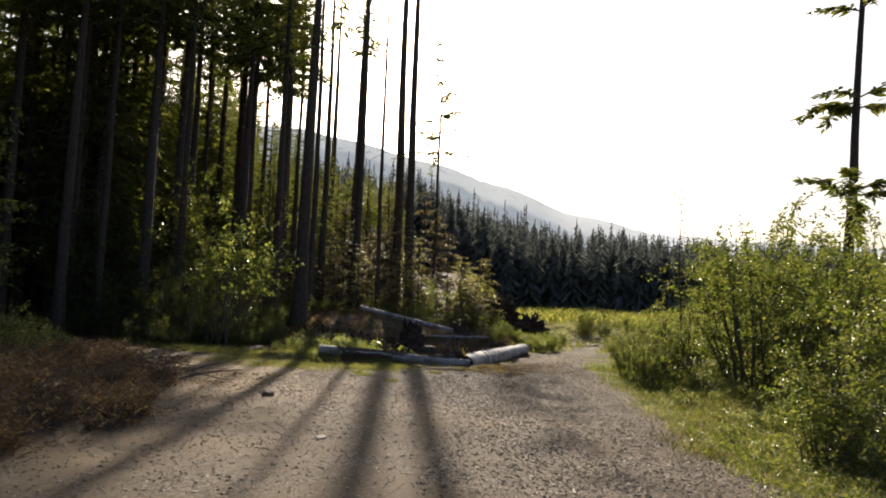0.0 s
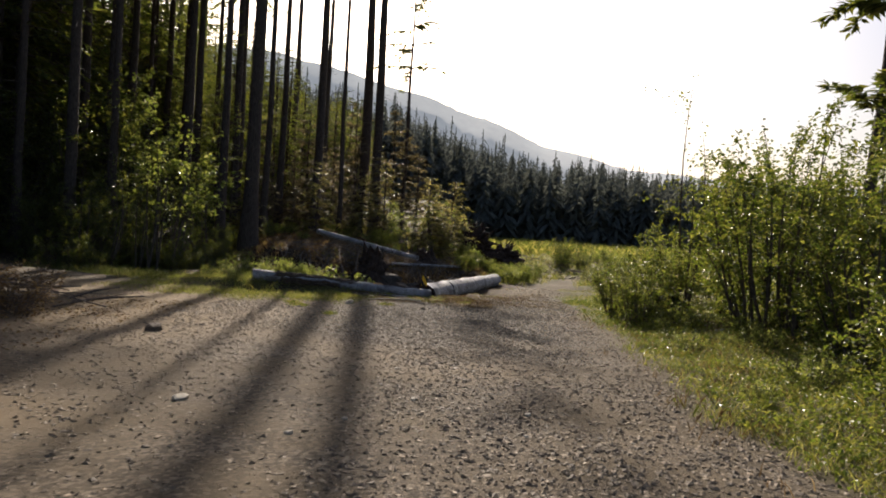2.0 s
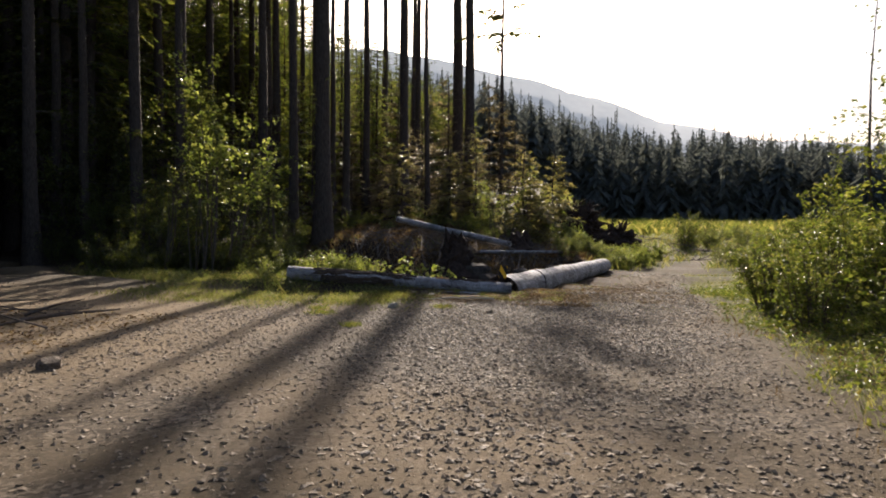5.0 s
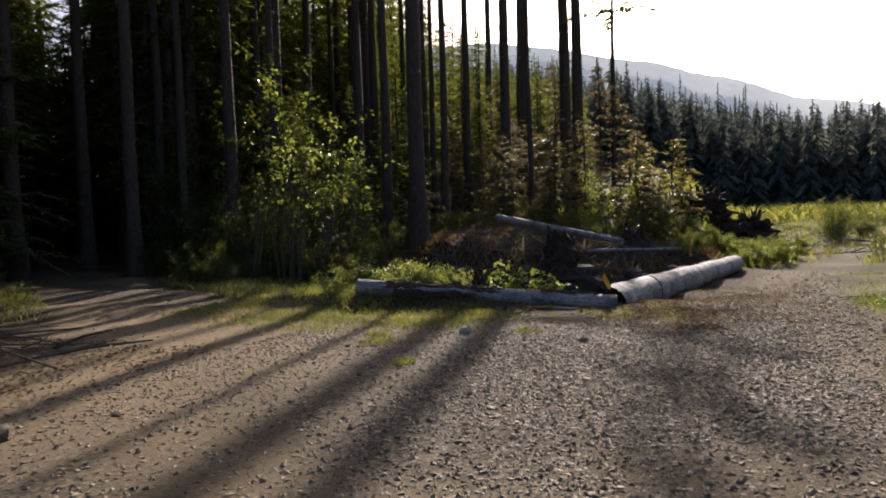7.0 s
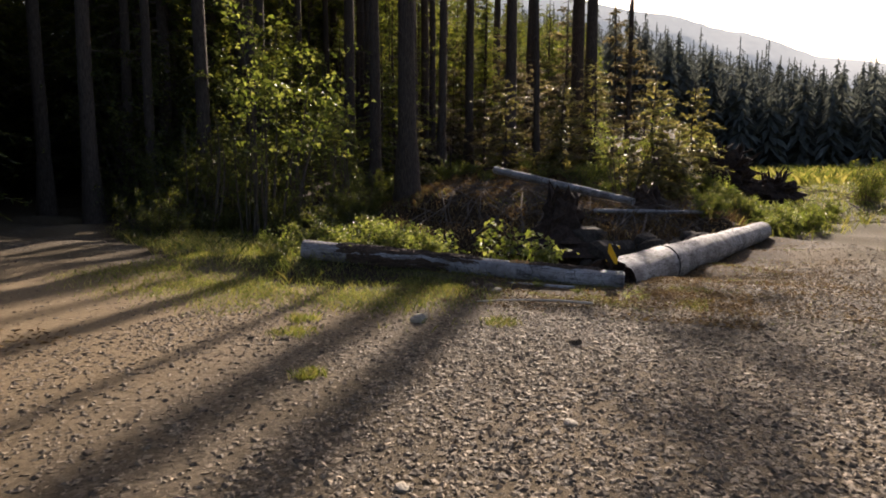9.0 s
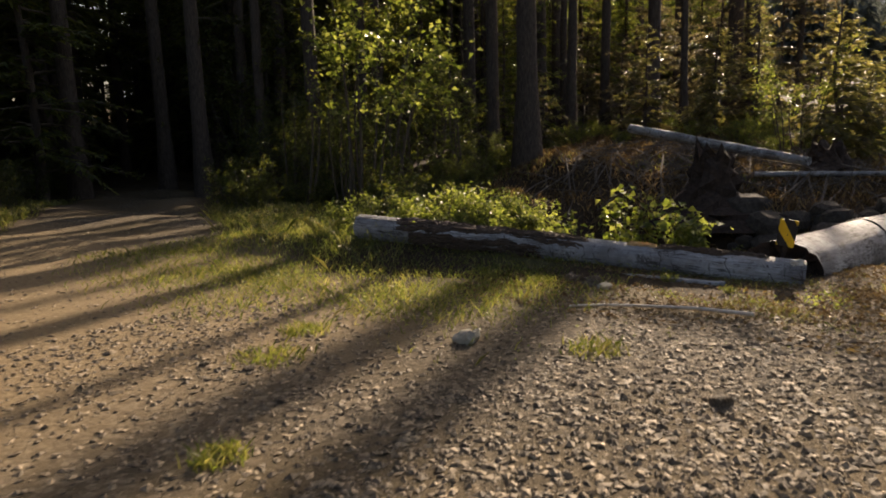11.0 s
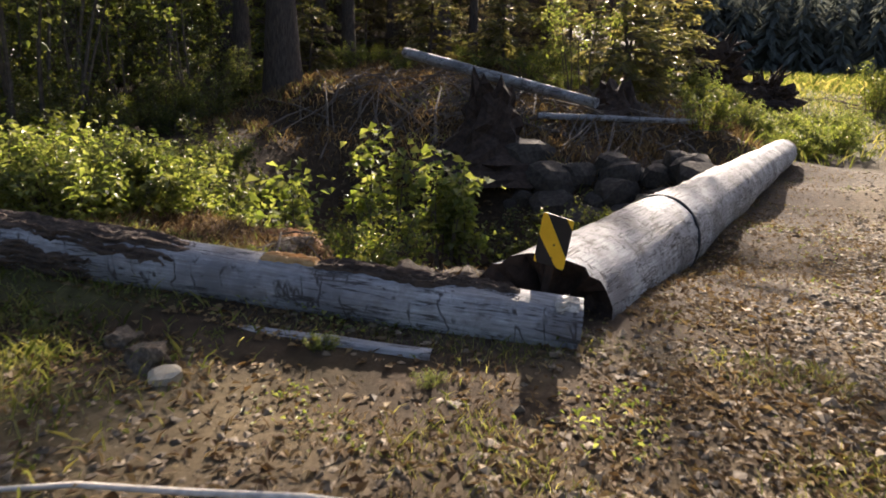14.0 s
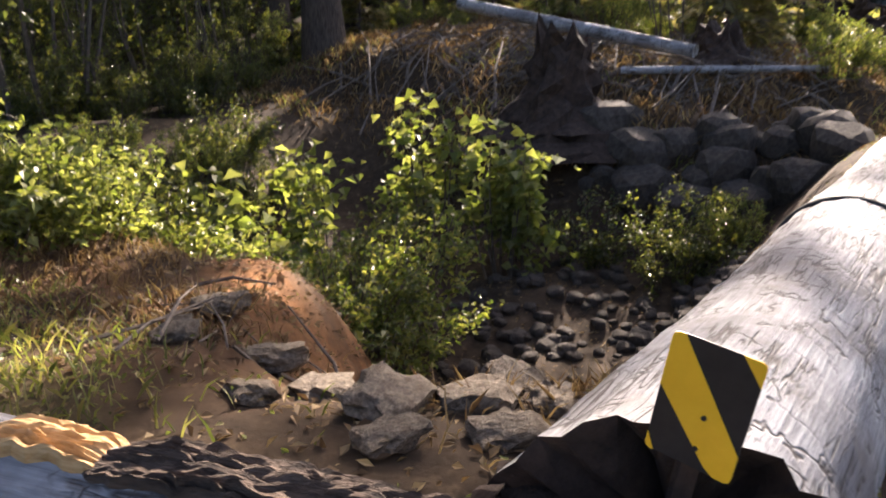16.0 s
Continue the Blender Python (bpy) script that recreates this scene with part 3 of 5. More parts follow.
for k, y in enumerate((88, 100, 92, 106, 96, 110, 90, 103, 94, 108, 98, 86, 105, 92, 101, 112)):
    az = 27.5 - 0.72 * k
    x = 1.7 - math.tan(radians(az)) * (y - 7.7)
    top = 1.9 + (y - 7.7) / math.cos(radians(az)) * math.tan(radians(float(np.interp(az, [16, 21.5, 27], [13.5, 17.5, 20.5]))))
    tree("slope_tree", DENSE_A, x, y, (top - hz(x, y)) / 28 * (0.9 + 0.1 * ((k * 7) % 3 - 0.5)), 50 * k, "green conifer on the slope behind the creek", "conifers on the slope")
for x, y, s in ((-0.6, 37.5, 0.75), (-1.6, 39.5, 0.8), (-0.2, 41.5, 0.7), (-5.8, 39.5, 0.8), (-8.9, 40.5, 0.9), (-4.9, 42.2, 0.85), (-12.6, 38.0, 0.8)):
    tree("young_fir", YOUNG_A if s > 0.8 else YOUNG_B, x, y, min(s * 1.4, 0.5 * (y - 31) / (8 if s > 0.8 else 5)), 70 * x, "small yellow-green young fir near the creek", "young firs")
for k, (x, y, s) in enumerate(((-4.9, 52.6, 0.95), (-3.4, 49.0, 0.7), (-6.2, 48.2, 0.85), (-8.3, 50.5, 1.05), (-9.6, 48.0, 0.95), (-11.6, 50.0, 1.15), (-13.2, 43.8, 0.9), (-12.0, 46.0, 0.9),
                               (-7.0, 45.0, 0.75), (-10.6, 42.2, 0.7), (-14.6, 47.6, 1.1), (-6.3, 56.0, 1.1), (-9.8, 57.0, 1.3), (-13.4, 55.0, 1.4), (-16.2, 53.0, 1.4))):
    tree("hemlock", HEMLOCK, x, y, min(s, 0.5 * (y - 35) / 11), 67 * k, "thin hemlock with level tan-green boughs behind the creek", "hemlocks behind the creek")


# ---------------------------------------------------------------- shrubs
def shrub_meshes(h, spread, stems, n_leaf, size, leaf_mat, seed, stem_mat=None, low=0.06, aspect=0.65, droop=0.0):
    """Thin stems with twigs, and the leaves along them."""
    global rng
    keep, rng = rng, np.random.default_rng(seed)
    wood, fol = Geo(), Geo()
    tips = []
    for k in range(stems):
        az, out = rng.uniform(0, 2 * np.pi), spread * math.sqrt(rng.uniform(0.02, 1))
        hh = h * rng.uniform(0.55, 1.0) * (1 - 0.35 * (out / spread) ** 2)
        b = np.array([math.cos(az), math.sin(az), 0]) * out * 0.42
        t = np.array([math.cos(az) * out, math.sin(az) * out, hh])
        c = b * 0.6 + t * 0.4 + np.array([0, 0, hh * 0.18]) + rng.normal(0, 0.05 * h, 3)
        u = np.linspace(0, 1, 6)[:, None]
        line = (1 - u) ** 2 * (b - [0, 0, 0.1]) + 2 * u * (1 - u) * c + u * u * t
        tube(wood, line, np.linspace(0.006 + 0.006 * h, 0.003, 6), 5, caps=False)
        for q in range(7):
            i = rng.uniform(max(low, 0.06), 0.97) * 5
            p = line[int(i)] + (line[min(5, int(i) + 1)] - line[int(i)]) * (i % 1)
            d = unit(rng.normal(0, 1, 3) + np.array([math.cos(az), math.sin(az), 0.5 - droop]))
            ln = h * rng.uniform(0.08, 0.26)
            e = p + d * ln
            tube(wood, [p, (p + e) / 2 + [0, 0, 0.02], e], [0.004, 0.003, 0.002], 3, caps=False)
            tips.append((p, e))
        tips.append((line[3], line[5]))
    pick = rng.integers(0, len(tips), n_leaf)
    a = np.array([t[0] for t in tips])[pick]
    b = np.array([t[1] for t in tips])[pick]
    pts = a + (b - a) * rng.uniform(0.1, 1.05, (n_leaf, 1)) + rng.normal(0, size * 0.6, (n_leaf, 3))
    pts[:, 2] = np.maximum(pts[:, 2], 0.03)
    leaves(fol, pts, size, 0.5, aspect)
    rng = keep
    return wood.mesh("stems", stem_mat or M_ALDER), fol.mesh("foliage", leaf_mat)


def shrub(name, meshes, x, y, s=1.0, rz=0.0, label="", group="", dz=0.0, tall=1.0):
    root = new(name)
    root.matrix_basis = pose(x, y, hz(x, y) + dz, 0, 0, rz) @ Matrix.Diagonal((s, s, s * tall, 1))
    for key, me in zip(("stemwork", "foliage"), meshes):
        o = tagged(new(key, me), kind="stuff")
        o.parent = root
    return tagged(root, label, "shrub", group)


ALDER_A = shrub_meshes(4.2, 1.6, 24, 9500, 0.085, M_LEAF, 31, low=0.02)
ALDER_B = shrub_meshes(3.0, 1.3, 22, 6500, 0.08, M_LEAF, 32, low=0.02)
ALDER_C = shrub_meshes(1.6, 0.85, 22, 3200, 0.065, M_LEAF, 33, low=0.02)
HERB_A = shrub_meshes(0.6, 0.6, 22, 1100, 0.06, M_BRIGHTLEAF, 34)
DARK_A = shrub_meshes(2.2, 1.3, 18, 2600, 0.09, M_DARKLEAF, 35)
DARK_B = shrub_meshes(1.3, 0.9, 16, 1800, 0.08, M_DARKLEAF, 36)
BERRY_A = shrub_meshes(1.0, 0.8, 22, 2200, 0.085, M_BRIGHTLEAF, 37)
FINE_A = shrub_meshes(1.0, 0.65, 24, 3400, 0.045, M_LEAF, 38)
MAPLE_A = shrub_meshes(2.5, 0.55, 6, 330, 0.19, M_BRIGHTLEAF, 39, aspect=0.9, low=0.35)
DRY_A = shrub_meshes(0.7, 0.9, 26, 900, 0.09, M_DRY, 40, M_DEAD, aspect=0.3, droop=0.6)
LEAFY_A = shrub_meshes(9.0, 2.8, 14, 6000, 0.15, M_DARKLEAF, 44, low=0.25, aspect=0.75)
LEAFY_B = shrub_meshes(6.0, 2.2, 14, 4600, 0.13, M_DARKLEAF, 45, low=0.15, aspect=0.75)
VINE_A = shrub_meshes(7.5, 2.4, 9, 1300, 0.16, M_BRIGHTLEAF, 41, low=0.6, aspect=0.85)

for k, (me, x, y, s) in enumerate((
        (ALDER_C, 5.35, 15.4, 1.0), (ALDER_C, 5.3, 17.6, 1.05), (ALDER_C, 6.2, 19.6, 1.2), (ALDER_B, 6.6, 17.3, 0.9), (ALDER_A, 8.2, 14.6, 1.35),
        (ALDER_A, 9.8, 18.0, 1.4), (ALDER_B, 7.4, 21.5, 0.9), (ALDER_A, 11.2, 13.6, 1.4), (ALDER_A, 8.8, 11.6, 1.05), (ALDER_A, 10.6, 10.0, 1.2),
        (ALDER_C, 5.7, 5.6, 0.95), (ALDER_B, 6.6, 6.6, 0.85), (ALDER_A, 8.4, 7.6, 0.9), (ALDER_A, 12.5, 21.0, 1.2), (ALDER_B, 9.2, 25.5, 1.0),
        (ALDER_A, 14.0, 17.0, 1.2), (ALDER_C, 7.4, 26.5, 1.0), (ALDER_B, 12.5, 30.0, 1.0))):
    shrub("alder_bush", me, x, y, s, 57 * k, "leafy green alder bush on the grassy verge", "roadside alder bushes")
for k, (x, y, s) in enumerate(((8.6, 9.7, 0.85), (9.5, 8.8, 0.9), (10.2, 12.0, 1.0), (7.9, 8.0, 0.7))):
    shrub("alder_bush", ALDER_C, x, y, s, 73 * k, "leafy green alder bush on the grassy verge", "roadside alder bushes")
for k in range(26):
    x, y = tr.uniform(4.9, 9), tr.uniform(4, 24)
    shrub("verge_herb", HERB_A, x, y, tr.uniform(0.5, 1.0), 40 * k, "low green herbs on the road verge", "verge herbs")

# forest edge understory, far bank and slope
for k in range(66):
    u = tr.uniform(0, 1)
    x, y = (tr.uniform(-15, -7), 0) if k < 60 else (tr.uniform(-13, -8.5), 0)
    y = (24 + (x + 15) * 0.85 + tr.uniform(-1, 4)) if k < 60 else tr.uniform(31, 38)
    if float(side_road(x, y)) < 2.6 or x > -10.8:
        continue
    shrub("understory_bush", (DARK_A, DARK_B)[k % 2], x, y, tr.uniform(0.4, 0.85), 33 * k, "dark green understory bush at the forest edge", "understory bushes")
for k in range(40):
    x = tr.uniform(-30, -12)
    y = 16.7 + (-9 - x) * 0.65 + tr.choice([-1, 1]) * tr.uniform(3.6, 5.4)
    shrub("track_bush", (DARK_A, DARK_B)[k % 2], x, y, tr.uniform(0.4, 0.85), 33 * k, "dark bush beside the forest track", "bushes by the track")
# Mostly dark-leaved kinds, so leaf colour stands in for shade down the gully.
for k in range(16):
    x, y = tr.uniform(-8.5, -0.8), tr.uniform(22.5, 29)
    if -4.2 < x and y < 26.5:
        continue
    shrub("creek_side_bush", (DARK_B, FINE_A, DARK_A, DARK_B, MAPLE_A)[k % 5], x, y, tr.uniform(0.5, 0.95), 33 * k, "leafy green bush in the creek gully", "creek gully bushes")
for k in range(22):
    x, y = tr.uniform(-7.8, -4.3), tr.uniform(21.2, 24.6)
    shrub("creek_side_bush", (BERRY_A, FINE_A, BERRY_A, DARK_B)[k % 4], x, y, tr.uniform(0.6, 1.0), 29 * k, "leafy green bush in the creek gully", "creek gully bushes")
for k in range(10):
    x, y = tr.uniform(-7.5, -1.3), tr.uniform(25.2, 29.5)
    if x > -4.6:
        continue
    shrub("creek_side_bush", (FINE_A, DARK_B, BERRY_A, DARK_B)[k % 4], x, y, tr.uniform(0.5, 0.95), 31 * k, "leafy green bush in the creek gully", "creek gully bushes")
for k in range(60):
    x, y = tr.uniform(-15, 0.5), tr.uniform(35.5, 50)
    shrub("forest_floor_herb", (HERB_A, BERRY_A, HERB_A, FINE_A)[k % 4], x, y, tr.uniform(0.7, 1.4), 31 * k, "sunlit low plants on the forest floor", "forest floor plants")
for k in range(6):
    x = tr.uniform(-4.8, 0.0)
    shrub("weed", HERB_A, x, 19.35 + (x + 0.1) * 0.19 - tr.uniform(0, 0.5), tr.uniform(0.12, 0.2), 31 * k, "small green weed in front of the log", "weeds by the log")
for k, (x, y, s) in enumerate(((-4.6, 20.5, 0.75), (-4.4, 21.5, 0.75), (-5.2, 20.4, 0.9), (-4.7, 21.0, 0.9), (-6.0, 20.0, 0.8), (-5.1, 21.4, 1.0), (-6.3, 21.0, 0.9), (-4.6, 22.4, 0.9), (-7.2, 20.6, 0.8))):
    shrub("salmonberry_bush", BERRY_A, x, y, s, 61 * k, "bright sunlit salmonberry bush behind the log", "salmonberry bushes")
for k, (x, y, s) in enumerate(((-3.5, 23.6, 1.9), (-3.1, 23.3, 1.4), (-3.9, 23.5, 1.6), (-3.4, 23.0, 1.2))):
    shrub("small_leaved_bush", FINE_A, x, y, s, 61 * k, "small-leaved green bush on the creek bank", "creek bank bushes")
for k, (x, y, s) in enumerate(((-5.3, 22.9, 0.7), (-5.9, 23.6, 0.8), (-6.3, 24.2, 0.8), (-5.0, 23.5, 0.6), (-6.6, 23.2, 0.7), (-5.5, 24.4, 0.7), (-4.6, 22.9, 0.75), (-4.9, 22.2, 0.8), (-8.2, 25.4, 0.9), (-7.6, 25.0, 0.8), (-8.0, 26.2, 1.0), (-7.2, 25.8, 0.9), (-8.7, 25.0, 0.9), (-7.4, 26.7, 0.9), (-8.5, 24.5, 0.8))):
    shrub("creek_side_bush", (FINE_A, DARK_B)[k % 2], x, y, s, 47 * k, "leafy green bush in the creek gully", "creek gully bushes")
for k, (x, y, s) in enumerate(((-3.3, 26.6, 0.95), (-4.6, 27.4, 1.05), (-5.4, 25.6, 0.9))):
    shrub("maple_sapling", MAPLE_A, x, y, s, 50 * k, "young maple with large sunlit leaves in the creek", "maple saplings")
for k, (x, y, s) in enumerate(((-0.9, 27.6, 0.9), (-0.35, 27.8, 0.85))):
    shrub("creek_bush", FINE_A, x, y, s, 50 * k, "bright green bush beside the creek rocks", "creek bushes")
for k in range(9):
    shrub("bank_herb", (DARK_B, HERB_A, ALDER_C)[k % 3], tr.uniform(-13, -9.0), tr.uniform(6, 13.8), tr.uniform(0.6, 1.0), 44 * k, "green plants among the dry bank brush", "bank herbs")
for k in range(52):
    y = tr.uniform(3, 13.8)
    shrub("dry_fern_clump", DRY_A, float(bank_edge(y)) - tr.uniform(0.3, 4.5), y, tr.uniform(0.5, 1.25), 35 * k, "dry brown fern and brush on the bank", "dry fern clumps")
for k, (x, y, s) in enumerate(((-15.2, 27.2, 0.4), (-16.6, 33.4, 0.5), (-14.2, 29.0, 0.4), (-11.8, 31.6, 0.4), (-16.8, 29.2, 0.4),
                               (-18.5, 28.6, 0.55), (-17.2, 31.5, 0.55), (-20.5, 30.5, 0.7), (-14.6, 34.2, 0.6), (-22.5, 31.5, 1.2), (-19.5, 34.5, 1.2),
                               (-14.4, 12.2, 0.8), (-14.8, 10.4, 1.0), (-17.0, 12.6, 0.9), (-18.8, 14.0, 1.0), (-21.0, 15.6, 1.1), (-17.6, 9.8, 1.0), (-23.5, 17.0, 1.1), (-24.0, 33.0, 1.2))):
    shrub("forest_maple", (LEAFY_A, LEAFY_B)[k % 2], x, y, s, 63 * k, "leafy dark maple at the forest edge", "forest edge maples")
for k, (x, y, s) in enumerate(((-12.4, 26.4, 1.1), (-2.3, 35.2, 0.52))):
    shrub("vine_maple", VINE_A, x, y, s, 80 * k, "vine maple with yellow-green leaves against the forest", "vine maples")
tree("young_fir", YOUNG_B, -1.3, 36.0, 0.95, 20, "small yellow-green young fir near the creek", "young firs")
SAPLING = shrub_meshes(6.6, 0.6, 3, 420, 0.1, M_LEAF, 42, low=0.3)
DARK_SAPLING = shrub_meshes(6.0, 0.5, 3, 330, 0.1, M_DARKLEAF, 47, M_ALDER, low=0.3)
for k, (x, y, s) in enumerate(((-11.5, 27.6, 1.0), (-12.8, 26.0, 0.9), (-13.9, 25.4, 1.1), (-14.8, 27.8, 1.1), (-11.4, 30.6, 1.1),
                               (-12.6, 29.6, 1.0), (-15.9, 26.8, 1.0), (-13.4, 31.0, 1.1))):
    shrub("forest_sapling", DARK_SAPLING, x, y, s, 77 * k, "thin dark-stemmed sapling at the forest edge", "forest edge saplings")
shrub("alder_sapling", SAPLING, 6.9, 17.2, 1.0, 0, "thin tall alder sapling above the bushes", "")
ROADSIDE = conifer_meshes(21, 0.2, 0.14, 4.2, 24, M_DARKLEAF, 40, 10, 43)
tree("roadside_tree", ROADSIDE, 13.1, 20.4, 1.0, 200, "tall dark roadside tree with sparse level branches", lean=(0, -4))
for k in range(90):
    x, y = tr.uniform(2.5, 36), tr.uniform(36, 82)
    if float(gravel_mask(x, y)) < 0.3 and x > 1.5 + (y - 31) * 0.3:
        shrub("meadow_bush", (BERRY_A, ALDER_C, HERB_A)[k % 3], x, y, tr.uniform(0.9, 1.7), 37 * k, "green bush in the overgrown clearing", "meadow bushes")
for k in range(40):
    x, y = tr.uniform(3.0, 17), tr.uniform(34, 50)
    if float(gravel_mask(x, y)) < 0.3 and x > 1.5 + (y - 31) * 0.3:
        shrub("meadow_bush", (ALDER_C, BERRY_A, FINE_A, DARK_B)[k % 4], x, y, tr.uniform(0.5, 1.0), 41 * k, "green bush in the overgrown clearing", "meadow bushes")
for k in range(16):
    x, y = tr.uniform(0.5, 4.0), tr.uniform(32.5, 40)
    if float(gravel_mask(x, y)) < 0.2:
        shrub("bank_bush", (FINE_A, HERB_A, BERRY_A)[k % 3], x, y, tr.uniform(0.8, 1.2), 37 * k, "pale green bush past the log end", "bushes past the log")


# ---------------------------------------------------------------- logs
def log_thing(name, a, b, ra, rb, mat, end_mat, label, category="log", seg=28, rough=0.03, group="", slant=0.0, hollow=0.035):
    """A log from a to b; its own z axis runs along the grain."""
    a, b = Vector(a), Vector(b)
    ln = (b - a).length
    root = new(name)
    root.matrix_basis = Matrix.Translation(a) @ (b - a).to_track_quat("Z", "X").to_matrix().to_4x4()
    n = max(8, int(ln / 0.12))
    th = np.arange(seg) / seg * 2 * np.pi
    g = Geo()
    prof = 1 + rough * rng.normal(0, 0.6, seg)
    zs = np.linspace(0, ln, n)
    knots = 1 + rough * 0.8 * np.sin(zs * 2.3 + rng.uniform(0, 6)) + rough * rng.normal(0, 0.3, n)
    R = (ra + (rb - ra) * zs / ln)[:, None] * knots[:, None] * prof[None, :] * (1 + rough * rng.normal(0, 0.15, (n, seg)))
    across = root.matrix_basis.to_3x3().inverted() @ Vector((1, 0, 0))
    Z = np.repeat(zs[:, None], seg, 1)
    if slant:
        near = np.clip(1 - Z / 1.6, 0, 1) ** 2
        Z = Z + slant * near * R * (across.x * np.cos(th) + across.y * np.sin(th)) + near ** 3 * rng.normal(0, 0.022, seg)
    v = np.stack([R * np.cos(th), R * np.sin(th), Z], -1).reshape(-1, 3)
    i, j = np.meshgrid(np.arange(n - 1), np.arange(seg), indexing="ij")
    k = (j + 1) % seg
    g.add(v, np.stack([i * seg + j, i * seg + k, (i + 1) * seg + k, (i + 1) * seg + j], -1).reshape(-1, 4))
    part("trunk", g, mat, root, smooth=True)
    for at, row in ((0, 0), (1, n - 1)):
        e = Geo()
        ring = v[row * seg:(row + 1) * seg]
        inner = ring * [0.62, 0.62, 1] + np.stack([np.zeros(seg), np.zeros(seg), rng.uniform(0.3, 0.9, seg) * hollow * (1 if at == 0 else -1)], 1)
        c = np.array([[0, 0, zs[row] + hollow * (1 if at == 0 else -1)]])
        s = np.arange(seg)
        t = (s + 1) % seg
        q = np.stack([s, t, seg + t, seg + s], -1)
        tri = np.stack([seg + s, seg + t, np.full(seg, 2 * seg)], -1)
        vv = np.concatenate([ring, inner, c])
        e.add(vv, q if at else q[:, ::-1])
        e.add(vv, tri if at else tri[:, ::-1])
        part("cut_end", e, end_mat, root)
    return tagged(root, label, category, group), ln


def shell(root, z0, z1, r0, r1, th0, th1, thick, mat, name, label=""):
    """A ragged sheet of bark or wood that clings to a log."""
    g = Geo()
    n, seg = max(10, int((z1 - z0) / 0.022)), 26
    zs = np.linspace(z0, z1, n)

    def edge():
        e = np.cumsum(rng.normal(0, 0.045, n))
        return e - np.linspace(e[0], e[-1], n)
    lo, hi = th0 + edge(), th1 + edge()
    u = np.linspace(0, 1, seg)[None, :]
    th = lo[:, None] + (hi - lo)[:, None] * u
    w = np.linspace(0, 1, n)
    rim = np.minimum(1, 10 * np.minimum(u, 1 - u)) * np.minimum(1, 9 * np.minimum(w, 1 - w))[:, None]
    rough = rng.normal(0, 1, (n, seg))
    rough = sum(np.roll(rough, q, 0) for q in range(14)) / 3.7
    R = (r0 + (r1 - r0) * (zs - z0) / (z1 - z0))[:, None] - 0.014 + (thick + 0.014) * rim * (1 + 0.3 * rough.clip(-1.6, 1.6) + 0.12 * rng.normal(0, 1, (n, seg)).clip(-1.5, 1.5))
    v = np.stack([R * np.cos(th), R * np.sin(th), np.repeat(zs[:, None], seg, 1)], -1).reshape(-1, 3)
    i, j = np.meshgrid(np.arange(n - 1), np.arange(seg - 1), indexing="ij")
    a = (i * seg + j).ravel()
    g.add(v, np.stack([a, a + 1, a + seg + 1, a + seg], -1))
    return part(name, g, mat, root, label)


BIG_A, BIG_B = (-0.392, 20.09, -0.06), (2.32, 31.7, -0.06)
big, big_len = log_thing("large_log", BIG_A, BIG_B, 0.415, 0.28, M_SILVER, M_ROT, "large bleached grey log lying beside the road", slant=0.42, hollow=0.16, seg=44)
SM_A, SM_B = (-0.1, 19.8, 0.035), (-5.45, 18.78, 0.42)
small, small_len = log_thing("small_log", SM_A, SM_B, 0.175, 0.17, M_SILVER, M_SILVER, "bleached grey log with loose dark bark along the road edge")


def up_angle(root):
    d = root.matrix_basis.to_3x3().inverted() @ Vector((0, 0, 1))
    return math.atan2(d.y, d.x)


UP = up_angle(small)
FRONT = 1 if (small.matrix_basis.to_3x3() @ Vector((math.cos(UP + 1), math.sin(UP + 1), 0))).y < 0 else -1


def bark(z0, z1, t0, t1, thick, mat, name, label):
    """t0 and t1 are angles from the log's top towards the road."""
    r = lambda z: 0.175 - 0.005 * z / small_len
    shell(small, z0, z1, r(z0), r(z1), UP + FRONT * t0, UP + FRONT * t1, thick, mat, name, label)


bark(0.28, 1.55, -0.9, 0.35, 0.02, M_ROUGHBARK, "bark_strip", "dark flaking bark strip")
bark(1.5, 1.85, -0.6, 0.3, 0.01, M_ORANGE, "split_patch", "orange freshly split wood")
bark(2.2, 4.95, -1.5, 1.5, 0.018, M_ROUGHBARK, "bark_sheet", "dark bark still on the log")
bark(2.7, 4.7, 1.3, 2.4, 0.014, M_ROUGHBARK, "bark_sheet", "dark bark still on the log")
bark(0.01, 0.16, 0.05, 0.8, 0.008, M_PALEWOOD, "bare_patch", "pale bare wood patch at the cut end")
under, _ = log_thing("thin_log", (-0.75, 19.22, -0.005), (-2.6, 18.94, 0.02), 0.04, 0.06, M_SILVER, M_ROT, "thin pale log lying below the larger log", rough=0.12)


UPB = up_angle(big)
LEFT = 1 if (big.matrix_basis.to_3x3() @ Vector((math.cos(UPB + 1), math.sin(UPB + 1), 0))).x < 0 else -1
shell(big, -0.27, -0.04, 0.395, 0.418, UPB + LEFT * 1.0, UPB + LEFT * 2.6, 0.02, M_ROT, "rotten_lip", "dark rotten broken lip")


def cable_round(root, z, r, tilt, name, label):
    g = Geo()
    th = np.linspace(0, 2 * np.pi, 41)
    p = np.stack([np.cos(th) * r, np.sin(th) * r, z + tilt * np.cos(th + 0.6)], 1)
    tube(g, p, 0.017, 6, caps=False)
    return part(name, g, M_STRAP, root, label, smooth=True)


cable_round(big, 2.6, 0.395, 0.12, "cable", "dark cable looped round the log")


